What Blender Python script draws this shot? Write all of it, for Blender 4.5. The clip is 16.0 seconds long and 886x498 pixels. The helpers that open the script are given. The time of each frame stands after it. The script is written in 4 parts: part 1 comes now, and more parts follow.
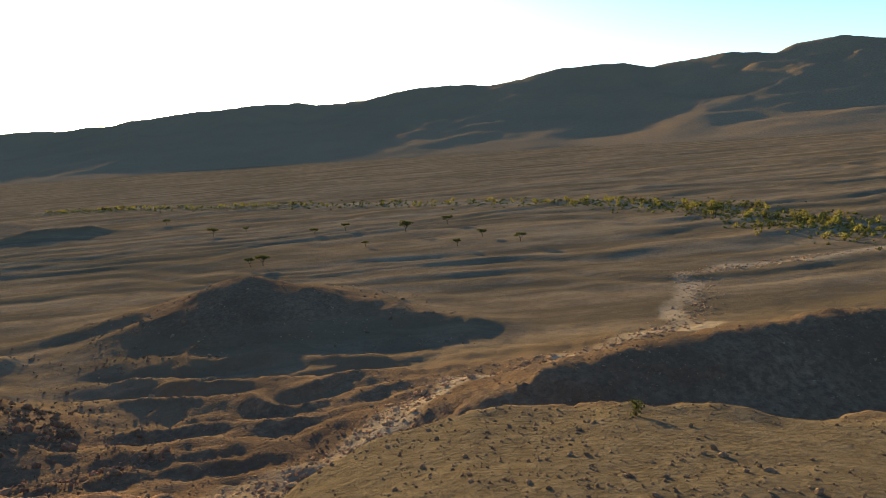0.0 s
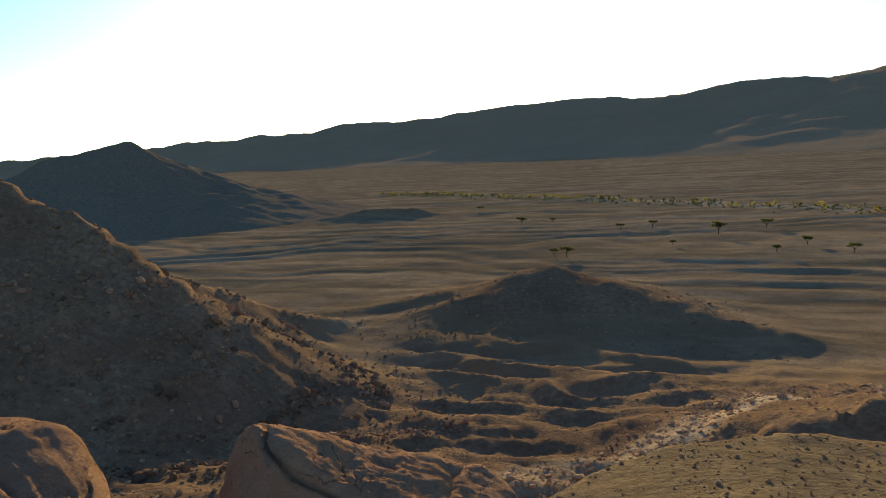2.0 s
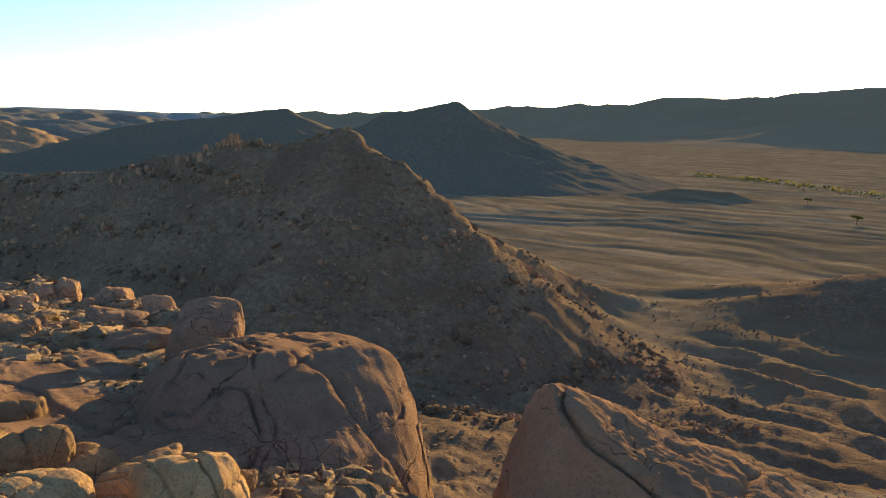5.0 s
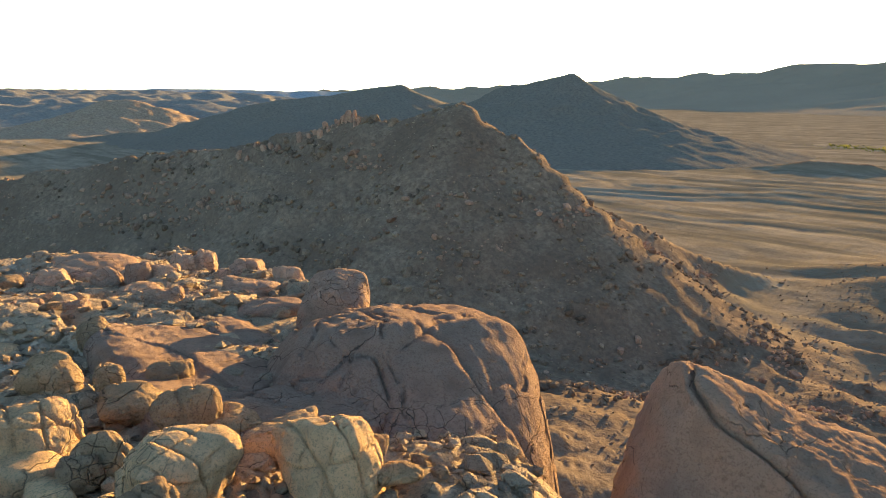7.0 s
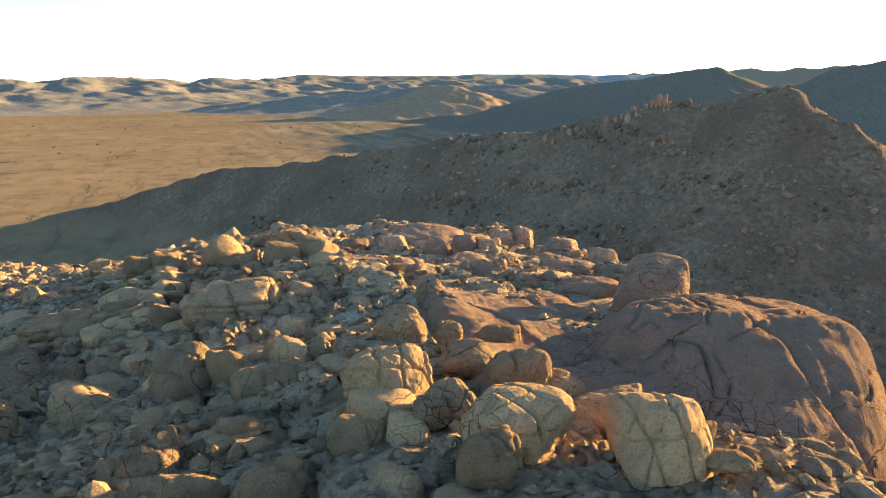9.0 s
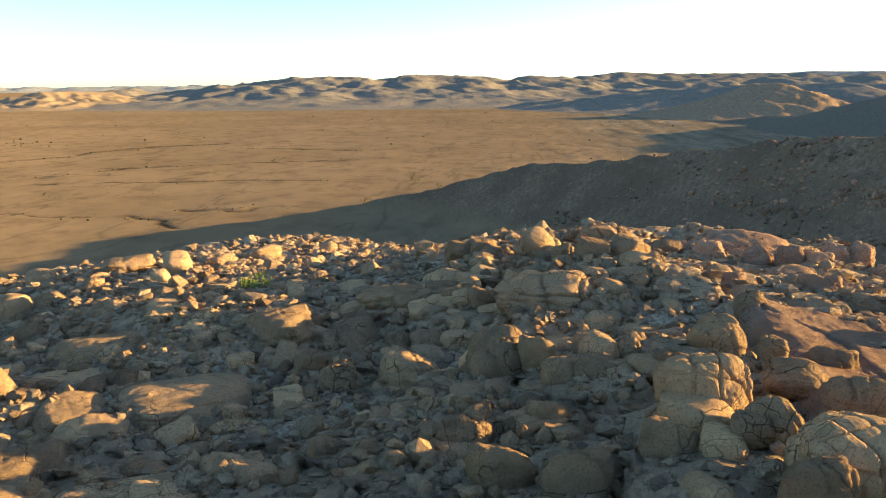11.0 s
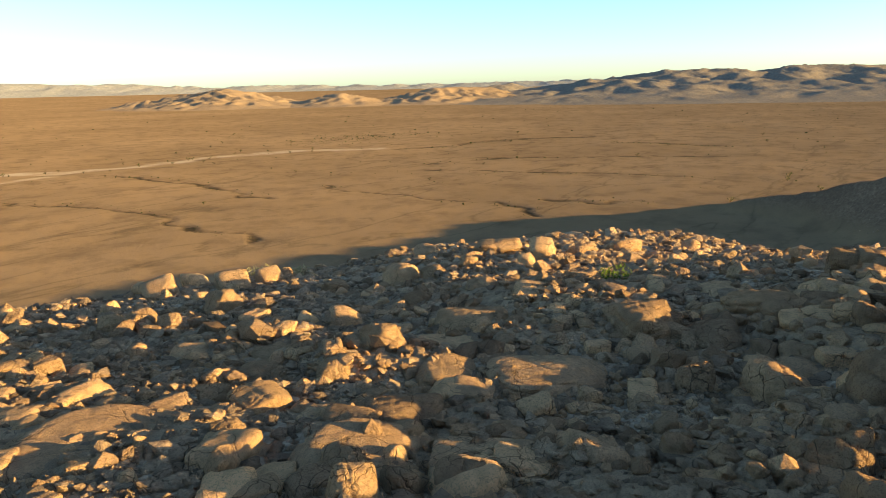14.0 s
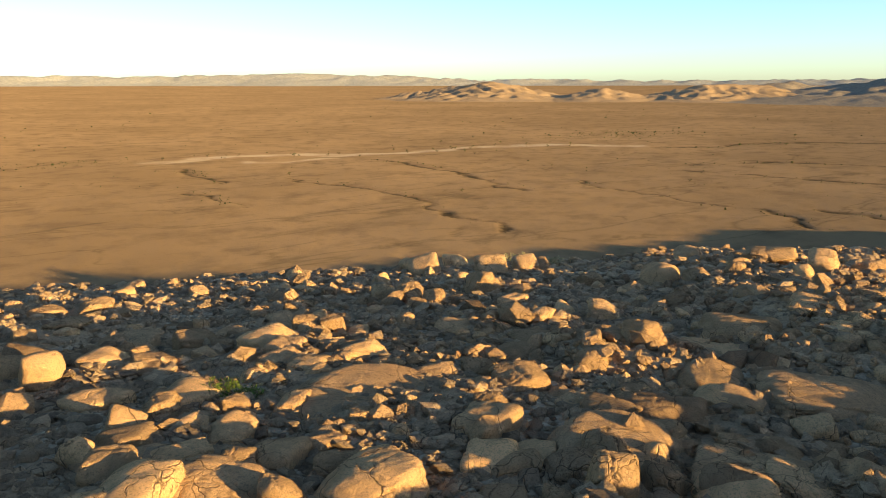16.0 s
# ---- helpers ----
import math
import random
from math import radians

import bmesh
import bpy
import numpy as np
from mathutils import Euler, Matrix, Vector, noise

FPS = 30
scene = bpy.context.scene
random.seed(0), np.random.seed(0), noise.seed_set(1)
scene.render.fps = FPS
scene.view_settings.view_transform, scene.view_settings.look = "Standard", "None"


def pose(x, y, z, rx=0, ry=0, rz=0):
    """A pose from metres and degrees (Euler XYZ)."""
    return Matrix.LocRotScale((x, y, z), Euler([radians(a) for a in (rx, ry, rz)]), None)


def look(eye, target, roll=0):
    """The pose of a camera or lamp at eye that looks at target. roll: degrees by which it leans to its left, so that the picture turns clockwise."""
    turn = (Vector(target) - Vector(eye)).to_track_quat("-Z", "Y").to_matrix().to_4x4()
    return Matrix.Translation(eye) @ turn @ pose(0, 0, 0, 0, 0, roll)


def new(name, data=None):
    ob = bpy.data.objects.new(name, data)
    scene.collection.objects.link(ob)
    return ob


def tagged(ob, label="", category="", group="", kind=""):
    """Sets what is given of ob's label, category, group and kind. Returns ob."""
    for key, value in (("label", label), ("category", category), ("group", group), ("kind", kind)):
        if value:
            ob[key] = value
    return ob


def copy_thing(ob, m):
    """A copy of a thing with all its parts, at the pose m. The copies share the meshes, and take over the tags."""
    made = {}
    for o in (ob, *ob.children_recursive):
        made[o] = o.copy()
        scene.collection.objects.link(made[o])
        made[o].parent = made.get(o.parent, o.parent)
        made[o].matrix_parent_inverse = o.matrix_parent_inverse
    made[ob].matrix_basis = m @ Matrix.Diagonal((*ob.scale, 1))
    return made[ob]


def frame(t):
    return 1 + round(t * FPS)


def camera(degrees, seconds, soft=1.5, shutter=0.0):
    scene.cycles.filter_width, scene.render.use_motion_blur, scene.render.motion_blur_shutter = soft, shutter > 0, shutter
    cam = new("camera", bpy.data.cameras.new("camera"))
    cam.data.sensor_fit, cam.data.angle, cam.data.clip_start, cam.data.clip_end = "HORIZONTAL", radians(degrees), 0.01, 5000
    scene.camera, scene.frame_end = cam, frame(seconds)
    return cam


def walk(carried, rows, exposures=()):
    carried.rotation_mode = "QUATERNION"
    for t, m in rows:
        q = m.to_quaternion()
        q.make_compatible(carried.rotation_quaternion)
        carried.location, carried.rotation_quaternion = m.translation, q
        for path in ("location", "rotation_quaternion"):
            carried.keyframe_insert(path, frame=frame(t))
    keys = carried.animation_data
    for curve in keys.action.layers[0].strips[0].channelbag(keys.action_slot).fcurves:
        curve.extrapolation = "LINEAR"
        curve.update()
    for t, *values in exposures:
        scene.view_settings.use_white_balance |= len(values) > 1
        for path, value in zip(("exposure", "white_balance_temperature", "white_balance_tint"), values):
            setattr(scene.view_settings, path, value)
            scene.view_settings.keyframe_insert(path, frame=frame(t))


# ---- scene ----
cam = camera(60.10, 16.0, soft=0.5)
PATH = [
    (0.0, pose(-0.043, 0.376, 41.926, 81.48, 4.68, -2.68)),
    (0.5, pose(-0.083, 0.385, 41.952, 81.78, 3.86, 2.94)),
    (1.0, pose(-0.122, 0.373, 41.969, 82.06, 3.66, 8.32)),
    (1.5, pose(-0.154, 0.357, 41.962, 82.32, 3.60, 13.78)),
    (2.0, pose(-0.166, 0.351, 41.943, 82.63, 3.40, 20.20)),
    (2.5, pose(-0.195, 0.358, 41.951, 82.53, 2.43, 25.27)),
    (3.0, pose(-0.189, 0.344, 41.936, 82.23, 1.13, 30.74)),
    (3.5, pose(-0.206, 0.316, 41.953, 82.36, -0.67, 34.36)),
    (4.0, pose(-0.223, 0.283, 41.975, 82.39, -0.98, 38.47)),
    (4.2, pose(-0.213, 0.268, 41.950, 82.32, -0.91, 40.15)),
    (6.3, pose(-0.246, 0.257, 41.938, 79.20, -0.56, 45.90)),
    (6.5, pose(-0.246, 0.240, 41.939, 79.17, -0.37, 47.03)),
    (7.0, pose(-0.252, 0.187, 41.939, 79.02, 0.12, 51.65)),
    (7.5, pose(-0.244, 0.126, 41.943, 78.84, 0.28, 56.75)),
    (8.0, pose(-0.236, 0.057, 41.941, 78.66, 0.20, 61.90)),
    (8.5, pose(-0.237, -0.012, 41.931, 78.33, 0.08, 68.18)),
    (9.0, pose(-0.220, -0.071, 41.930, 78.00, 0.49, 73.97)),
    (9.5, pose(-0.210, -0.119, 41.928, 77.94, 0.82, 79.37)),
    (10.0, pose(-0.162, -0.182, 41.932, 77.98, 0.98, 84.78)),
    (10.2, pose(-0.169, -0.212, 41.928, 77.97, 0.92, 87.19)),
    (12.3, pose(-0.179, -0.191, 41.924, 77.90, -0.15, 109.15)),
    (12.5, pose(-0.166, -0.194, 41.925, 77.87, 0.02, 110.57)),
    (13.0, pose(-0.127, -0.217, 41.934, 77.84, 0.44, 114.11)),
    (13.5, pose(-0.092, -0.237, 41.927, 77.85, 1.12, 119.09)),
    (14.0, pose(-0.058, -0.253, 41.924, 77.86, 1.12, 123.22)),
    (14.5, pose(-0.023, -0.282, 41.909, 77.86, 0.85, 127.87)),
    (15.0, pose(0.032, -0.297, 41.903, 77.85, 0.52, 132.96)),
    (15.5, pose(0.094, -0.276, 41.910, 77.83, 0.63, 137.96)),
    (16.0, pose(0.098, -0.357, 41.875, 77.66, 0.07, 142.27)),
]
EXPOSURES = [(0.0, 1.35, 6900, 2), (1.0, 1.15, 6800, 2), (2.0, 1.25, 6700, 2), (3.0, 1.55, 6800, 2), (4.2, 1.4, 6900, 3), (6.3, 2.45, 7450, 4), (9.0, 2.6, 7250, 2), (10.2, 2.45, 7250, 3), (12.3, 2.0, 7500, 3), (14.0, 1.88, 7750, 4), (16.0, 1.75, 7850, 5)]
walk(cam, PATH, EXPOSURES)

# ---- light ----
SUN_AZ, SUN_EL = 18.5, 8.2          # degrees from +y towards -x, and above the horizon
world = bpy.data.worlds.new("world")
scene.world = world
world.use_nodes = True
wn = world.node_tree.nodes
sky = wn.new("ShaderNodeTexSky")
sky.sky_type = "NISHITA"
sky.sun_disc = False
sky.sun_elevation = radians(SUN_EL)
sky.sun_rotation = radians(-SUN_AZ)
sky.altitude = 900
sky.air_density, sky.dust_density, sky.ozone_density = 0.8, 1.0, 3.0
world.node_tree.links.new(sky.outputs[0], wn["Background"].inputs[0])
wn["Background"].inputs[1].default_value = 0.12
sun = new("sun", bpy.data.lights.new("sun", "SUN"))
sun.data.energy, sun.data.angle, sun.data.color = 5.0, radians(0.5), (1.0, 0.75, 0.36)
sun_dir = Vector((-math.sin(radians(SUN_AZ)) * math.cos(radians(SUN_EL)), math.cos(radians(SUN_AZ)) * math.cos(radians(SUN_EL)), math.sin(radians(SUN_EL))))
sun.matrix_world = look((0, 0, 300), Vector((0, 0, 300)) - sun_dir)


# ---- noise ----
def hash2(ix, iy, seed):
    """A number from 0 to 1 for each lattice point."""
    n = (ix.astype(np.int64) * 374761393 + iy.astype(np.int64) * 668265263 + seed * 974711) & 0x7FFFFFFF
    n = ((n ^ (n >> 13)) * 1274126177) & 0x7FFFFFFF
    n = ((n ^ (n >> 16)) * 85734257) & 0x7FFFFFFF
    return ((n ^ (n >> 15)) & 0xFFFFFF) / float(0xFFFFFF)


def gnoise(x, y, seed=0):
    """Gradient noise, about -1 to 1."""
    ix, iy = np.floor(x), np.floor(y)
    fx, fy = x - ix, y - iy
    u, v = fx * fx * fx * (fx * (fx * 6 - 15) + 10), fy * fy * fy * (fy * (fy * 6 - 15) + 10)
    out = 0
    for dx in (0, 1):
        for dy in (0, 1):
            a = hash2(ix + dx, iy + dy, seed) * 6.28318
            g = np.cos(a) * (fx - dx) + np.sin(a) * (fy - dy)
            out = out + g * (u if dx else 1 - u) * (v if dy else 1 - v)
    return out * 1.5


def fbm(x, y, octaves=4, seed=0, gain=0.5):
    out, a = 0, 1.0
    for i in range(octaves):
        out = out + a * gnoise(x, y, seed + i * 17)
        x, y, a = x * 2.03 + 13.7, y * 2.03 - 7.1, a * gain
    return out


def ridged(x, y, octaves=4, seed=0):
    out, a = 0, 1.0
    for i in range(octaves):
        out = out + a * (1 - 2 * np.abs(gnoise(x, y, seed + i * 17)))
        x, y, a = x * 2.1 + 5.7, y * 2.1 - 3.1, a * 0.5
    return out / 2


def worley(x, y, seed=0, jitter=0.9):
    """Distances to the nearest and second nearest cell points, the cell's own number, and the offset from its point."""
    ix, iy = np.floor(x), np.floor(y)
    f1, f2 = np.full(x.shape, 9.0), np.full(x.shape, 9.0)
    cid, ox, oy = np.zeros(x.shape), np.zeros(x.shape), np.zeros(x.shape)
    for dx in (-1, 0, 1):
        for dy in (-1, 0, 1):
            cx, cy = ix + dx, iy + dy
            px = cx + 0.5 + (hash2(cx, cy, seed) - 0.5) * jitter
            py = cy + 0.5 + (hash2(cx, cy, seed + 1) - 0.5) * jitter
            d = np.hypot(x - px, y - py)
            near = d < f1
            f2 = np.where(near, f1, np.minimum(f2, d))
            cid = np.where(near, hash2(cx, cy, seed + 2), cid)
            ox, oy = np.where(near, x - px, ox), np.where(near, y - py, oy)
            f1 = np.where(near, d, f1)
    return f1, f2, cid, ox, oy


def smooth(a, b, x):
    t = np.clip((x - a) / (b - a), 0, 1)
    return t * t * (3 - 2 * t)


def at(az, r, z=None):
    """A place from the bearing (degrees from +y towards -x) and the distance."""
    p = (-math.sin(radians(az)) * r, math.cos(radians(az)) * r)
    return p if z is None else (*p, z)


def crest(x, y, knots, steep, width=2.0, tail=2.4):
    """The height above its foot of a ridge along the knots (x, y, z): concave flanks that start with the given steepness and end."""
    best = np.full(x.shape, -1e9)
    low = math.exp(-tail)
    for (ax, ay, az), (bx, by, bz) in zip(knots[:-1], knots[1:]):
        vx, vy = bx - ax, by - ay
        t = np.clip(((x - ax) * vx + (y - ay) * vy) / (vx * vx + vy * vy), 0, 1)
        d = np.hypot(x - ax - t * vx, y - ay - t * vy)
        d = np.sqrt(d * d + width * width) - width
        z = np.maximum(az + t * (bz - az), 0.01)
        best = np.maximum(best, z * (np.exp(-d * steep / z) - low) / (1 - low))
    return best


def smax(a, b, k):
    h = np.clip(0.5 + 0.5 * (a - b) / k, 0, 1)
    return b + (a - b) * h + k * h * (1 - h)


# ---- the lie of the land ----
RIDGE = [at(104, 262, 2), at(97, 250, 9), at(91, 236, 17.5), at(82, 203, 23.5), at(74, 178, 29.5), at(65, 155, 33.5), at(61, 147, 36.6), at(58, 141, 38.7),
         at(55, 136, 38.2), at(50.6, 130, 41.2), at(48.2, 128, 36.9)]
SPUR = [at(48.2, 128, 36.9), at(46.0, 126, 35.4), at(44.7, 132, 28.8), at(40.7, 149, 22.0), at(36, 161, 14.8), at(32, 172, 8.0), at(27.8, 184, 2.0), at(24.5, 193, 0.5)]
HILLOCK = [at(29, 205, 0.5), at(20, 196, 5), at(13, 187, 11.6), at(9, 180, 9), at(3, 168, 5), at(-3, 156, 3)]
BANK = [at(-7, 82, 13), at(-12, 86, 14.5), at(-19, 93, 15.2), at(-27, 103, 15.5), at(-33, 113, 15), at(-45, 130, 14)]
KNOLL = [at(29.5, 505, 2), at(26, 500, 6.8), at(23, 495, 5.5), at(20.5, 490, 1)]


def terrace(x, y):
    """The gravelly shoulder at the foot of the camera's hill: it slopes gently to a rim, then breaks off."""
    az = np.degrees(np.arctan2(-x, y))
    r = np.hypot(x, y)
    rim = np.interp(az, [-80, -35, -3, 5, 12, 20, 32, 45], [48, 52, 53, 49, 44, 33, 20, 10]) + fbm(x / 9, y / 9, 3, 77) * 1.2
    d = r - rim
    side = smooth(60, 40, az) * smooth(-120, -80, az)
    return (21.8 - 0.17 * np.minimum(d, 0) - (np.sqrt(np.maximum(d, 0) ** 2 + 1) - 1) * 0.62) * side


def hilltop(x, y):
    """The camera's own hill: a stony top that leans away from the sun, and its flanks. Also how far a place lies outside the top."""
    lean = x * -math.sin(radians(155)) + y * math.cos(radians(155))
    top = 40.25 - 0.115 * lean - 0.0018 * np.maximum(lean, 0) ** 2
    top = top - 0.17 * np.maximum(y - 1, 0)
    out = np.maximum(y - 4.0 + 0.15 * np.maximum(-x - 12, 0), 0.34 * x + 0.94 * y - 1.6)
    out = np.maximum(out, 0.59 * x + 0.81 * y - 0.5)
    out = np.maximum(out, -x - 20)
    out = np.maximum(out, -0.35 * x - 0.94 * y - 16.8)
    out = np.maximum(out, 0.6 * x - 0.8 * y - 14)
    far = np.maximum(out, 0)
    top = np.clip(top - 0.12 * np.maximum(-x - 12, 0) * smooth(-8, -2, y), 34, 40.3)
    south = smooth(-1.5, 0.5, 0.34 * x + 0.94 * y - 1.6 - np.maximum(-x - 5.5, 0) * 0.5)
    top = top - 0.30 * np.exp(-(((x + 5.2) / 2.6) ** 2 + ((y + 1.8) / 2.0) ** 2))
    return top - (np.sqrt(far * far + 0.5) - 0.7071) * 0.75 - np.minimum(far, 5) * 0.8 * south, out


def land(x, y):
    r = np.hypot(x, y)
    # plain, and the fan below the southern range
    fan = np.clip(y + 0.25 * x - 480, 0, 1700)
    z = 0.004 * fan + 0.0000045 * fan ** 2
    z = z + fbm(x / 120, y / 120, 4, 3) * 0.45 * smooth(40, 200, r)
    z = z + 0.0085 * np.maximum(r - 2200, 0) * smooth(100, -300, y)
    # rills that run down the fan and across the valley
    bend = fbm(x / 150, y / 150, 3, 8)
    z = z + (np.abs(gnoise(x / 220 + bend * 0.6, y / 26 + bend * 2.2, 11)) - 0.3) * 1.6 * smooth(110, 250, r) * smooth(1900, 700, r) * smooth(-60, 80, y)
    z = z + (np.abs(gnoise(x / 90 + bend * 0.8, y / 10 + bend * 3.0, 14)) - 0.3) * 0.55 * smooth(110, 250, r) * smooth(1100, 500, r) * smooth(-60, 80, y)
    hill, out = hilltop(x, y)
    rise = 12 * np.exp(-(((x + 62) / 45) ** 2 + ((y - 30) / 40) ** 2)) + 6 * np.exp(-(((x + 10) / 60) ** 2 + ((y - 60) / 40) ** 2))
    ridge = smax(crest(x, y, RIDGE, 0.6, 2, 0.8), crest(x, y, SPUR, 0.58, 0.5, 0.8), 0.5)
    rise = smax(rise, ridge, 3)
    rise = smax(rise, crest(x, y, HILLOCK, 0.42, 9, 1.6), 1.5)
    rise = smax(rise, crest(x, y, BANK, 0.5, 3), 1.5)
    rise = smax(rise, crest(x, y, KNOLL, 0.5, 10), 1)
    # gullied badlands between the spur and the hillock
    bad = np.exp(-(((x + 32) / 34) ** 2 + ((y - 114) / 40) ** 2)) * smooth(52, 72, r)
    turn = fbm(x / 40, y / 40, 3, 26)
    rise = rise + bad * (2.6 + 1.7 * (1 - 2.2 * np.abs(gnoise(x / 75 + turn * 0.3, y / 15 + turn * 0.5 + x / 70, 27))) + 0.9 * (1 - 2 * np.abs(gnoise(x / 24, y / 7 + turn, 28))))
    rise = smax(rise, terrace(x, y), 1.5)
    rise = smax(rise, np.maximum(hill, -6), 2)
    rise = np.maximum(rise, 0)
    calm = smooth(58, 50, r) * smooth(48, 30, np.degrees(np.arctan2(-x, y))) * smooth(0, 10, y)
    rough = np.clip(rise / 4, 0, 1) * smooth(0.0, 6, out) * (1 - 0.9 * calm)
    rise = rise + rough * (fbm(x / 14, y / 14, 6, 21, 0.62) * 0.6 + ridged(x / 5, y / 5, 3, 33) * 0.3)
    # beds of harder rock that step across the slopes
    bed = rise + 0.05 * x - 0.02 * y + fbm(x / 25, y / 25, 3, 36) * 1.5
    saw = bed / 3.2 - np.floor(bed / 3.2)
    rise = rise + rough * smooth(8, 16, rise) * (smooth(0.0, 0.18, saw) - saw) * 1.7 * np.clip(0.5 + fbm(x / 18, y / 18, 2, 37), 0, 1)
    return z + rise, rise, out


def stony(x, y):
    """Where the bedrock of the hilltop shows (1) and where gravel covers it (0)."""
    bare = fbm(x / 2.6, y / 2.6, 3, 61) * 1.1 - 0.3 * smooth(-1.5, -4.5, y) + 0.55 * smooth(-2.5, 0.5, y) - 0.5 * np.exp(-(((x + 4.6) / 1.6) ** 2 + ((y + 2.4) / 1.3) ** 2))
    bare = bare - 0.7 * smooth(9, 13, np.hypot(x, y))
    return smooth(-0.25, 0.15, bare + 0.12)


def relief(x, y, out):
    """Jointed bedrock of the hilltop: pillows of two sizes parted by cracks, and loose gravel between."""
    wx, wy = x + fbm(x / 1.1, y / 1.1, 3, 62) * 0.22, y + fbm(x / 1.1, y / 1.1, 3, 63) * 0.22
    u, v = wx * 0.94 + wy * 0.34, wy * 0.94 - wx * 0.34
    f1, f2, cid, ox, oy = worley(u / 1.5, v / 0.85, 64)
    q = np.clip((f2 - f1) / 0.17, 0, 1)
    big = ((1 - (1 - q) ** 3) * 0.72 + 0.28 * np.clip(1 - f1 * f1 * 1.6, 0, 1)) * (0.14 + 0.20 * cid) + (ox * (cid - 0.5) + oy * (hash2(np.floor(cid * 997), np.floor(cid * 31), 5) - 0.5)) * 0.3
    g1, g2, gid, _, _ = worley(u / 0.42, v / 0.3, 68)
    p = np.clip((g2 - g1) / 0.2, 0, 1)
    small = ((1 - (1 - p) ** 3) * 0.7 + 0.3 * np.clip(1 - g1 * g1 * 1.6, 0, 1)) * (0.04 + 0.09 * gid) * (hash2(np.floor(cid * 911), np.floor(cid * 57), 7) > 0.45)
    bare = stony(x, y)
    rock = bare * (big * (0.4 + 0.25 * smooth(-2.2, -0.8, y)) + small * 0.45) + fbm(x / 0.3, y / 0.3, 5, 70) * 0.02
    loose = (1 - bare) * (fbm(x / 0.8, y / 0.8, 4, 71) * 0.05)
    calm = 1 - smooth(3.2, 2.0, np.hypot(x, y)) * 0.75
    sunny = smooth(-1.2, 0.2, x) * smooth(-1.0, 0.6, y)
    mound = 1 - 0.85 * np.exp(-((x + 2.9) ** 2 + (y + 4.7) ** 2) / 1.4)
    gate = mound * smooth(6.0, 1.0, out) * np.minimum(calm, 1 - 0.7 * sunny) * smooth(60, 35, np.hypot(x, y))
    dip = np.maximum(0.3 * smooth(3.0, 1.6, np.hypot(x, y)), 0.4 * smooth(-0.6, 0.4, x) * smooth(-1.4, 0.6, y))
    dip = np.maximum(dip, 0.3 * smooth(-3.2, -2.0, x) * smooth(0.2, 1.0, y) * smooth(3.8, 2.6, np.hypot(x, y)))
    k1, k2, kid, _, _ = worley(u / 4.5, v / 2.6, 75)
    return gate * (rock + loose - 0.12) - dip * smooth(6.0, 1.0, out) + gate * (kid - 0.5) * 0.18 * np.clip((k2 - k1) / 0.3, 0, 1)


# ---- ground sheet ----
def sheet(name, X, Y, Z, wrap=False):
    rows, cols = X.shape
    me = bpy.data.meshes.new(name)
    me.vertices.add(rows * cols)
    me.vertices.foreach_set("co", np.stack([X, Y, Z], -1).astype(np.float32).ravel())
    i = np.arange(rows * cols).reshape(rows, cols)
    if wrap:
        i = np.concatenate([i, i[:, :1]], 1)
    quads = np.stack([i[:-1, :-1], i[1:, :-1], i[1:, 1:], i[:-1, 1:]], -1).reshape(-1, 4)
    me.loops.add(quads.size)
    me.loops.foreach_set("vertex_index", quads.ravel().astype(np.int32))
    me.polygons.add(len(quads))
    me.polygons.foreach_set("loop_start", np.arange(0, quads.size, 4, dtype=np.int32))
    me.polygons.foreach_set("use_smooth", np.ones(len(quads), dtype=bool))
    me.update(calc_edges=True)
    return me


def steps():
    fine = np.arange(-37, 180, 0.27)
    coarse = np.arange(180, 323, 3.0)
    return np.radians(np.concatenate([fine, coarse]))


bearing = steps()
radius = np.concatenate([[0.002, 0.15, 0.3, 0.45], 0.6 * np.exp(np.arange(0, math.log(14 / 0.6), 0.0085)), 14 * np.exp(np.arange(0, math.log(60 / 14), 0.0155)), 60 * np.exp(np.arange(0, math.log(240 / 60), 0.0105)),
                         240 * np.exp(np.arange(0, math.log(700 / 240), 0.008)), 700 * np.exp(np.arange(0, math.log(4960 / 700) + 0.0155, 0.0155))])
B, RR = np.meshgrid(bearing, radius)
GX, GY = -np.sin(B) * RR, np.cos(B) * RR
GZ, G_RISE, G_OUT = land(GX, GY)
LAND = GZ.copy()
close = RR < 62
GZ[close] += relief(GX[close], GY[close], G_OUT[close])


def on_grid(grid, x, y):
    """The height of the ground sheet at places, between its corners."""
    x, y = np.asarray(x, float), np.asarray(y, float)
    a = (np.degrees(np.arctan2(-x, y)) + 37) % 360 - 37
    j = np.interp(a, np.append(np.degrees(bearing), 323.0), np.arange(len(bearing) + 1))
    i = np.interp(np.hypot(x, y), radius, np.arange(len(radius)))
    i0, j0 = np.minimum(i.astype(int), len(radius) - 2), j.astype(int)
    fi, fj = i - i0, j - j0
    j1, j0 = (j0 + 1) % len(bearing), j0 % len(bearing)
    return (grid[i0, j0] * (1 - fj) + grid[i0, j1] * fj) * (1 - fi) + (grid[i0 + 1, j0] * (1 - fj) + grid[i0 + 1, j1] * fj) * fi


# ---- materials ----
def material(name, rough=0.9):
    m = bpy.data.materials.new(name)
    m.use_nodes = True
    nt = m.node_tree
    b = nt.nodes["Principled BSDF"]
    b.inputs["Roughness"].default_value = rough
    b.inputs["Specular IOR Level"].default_value = 0.0
    return m, nt, b


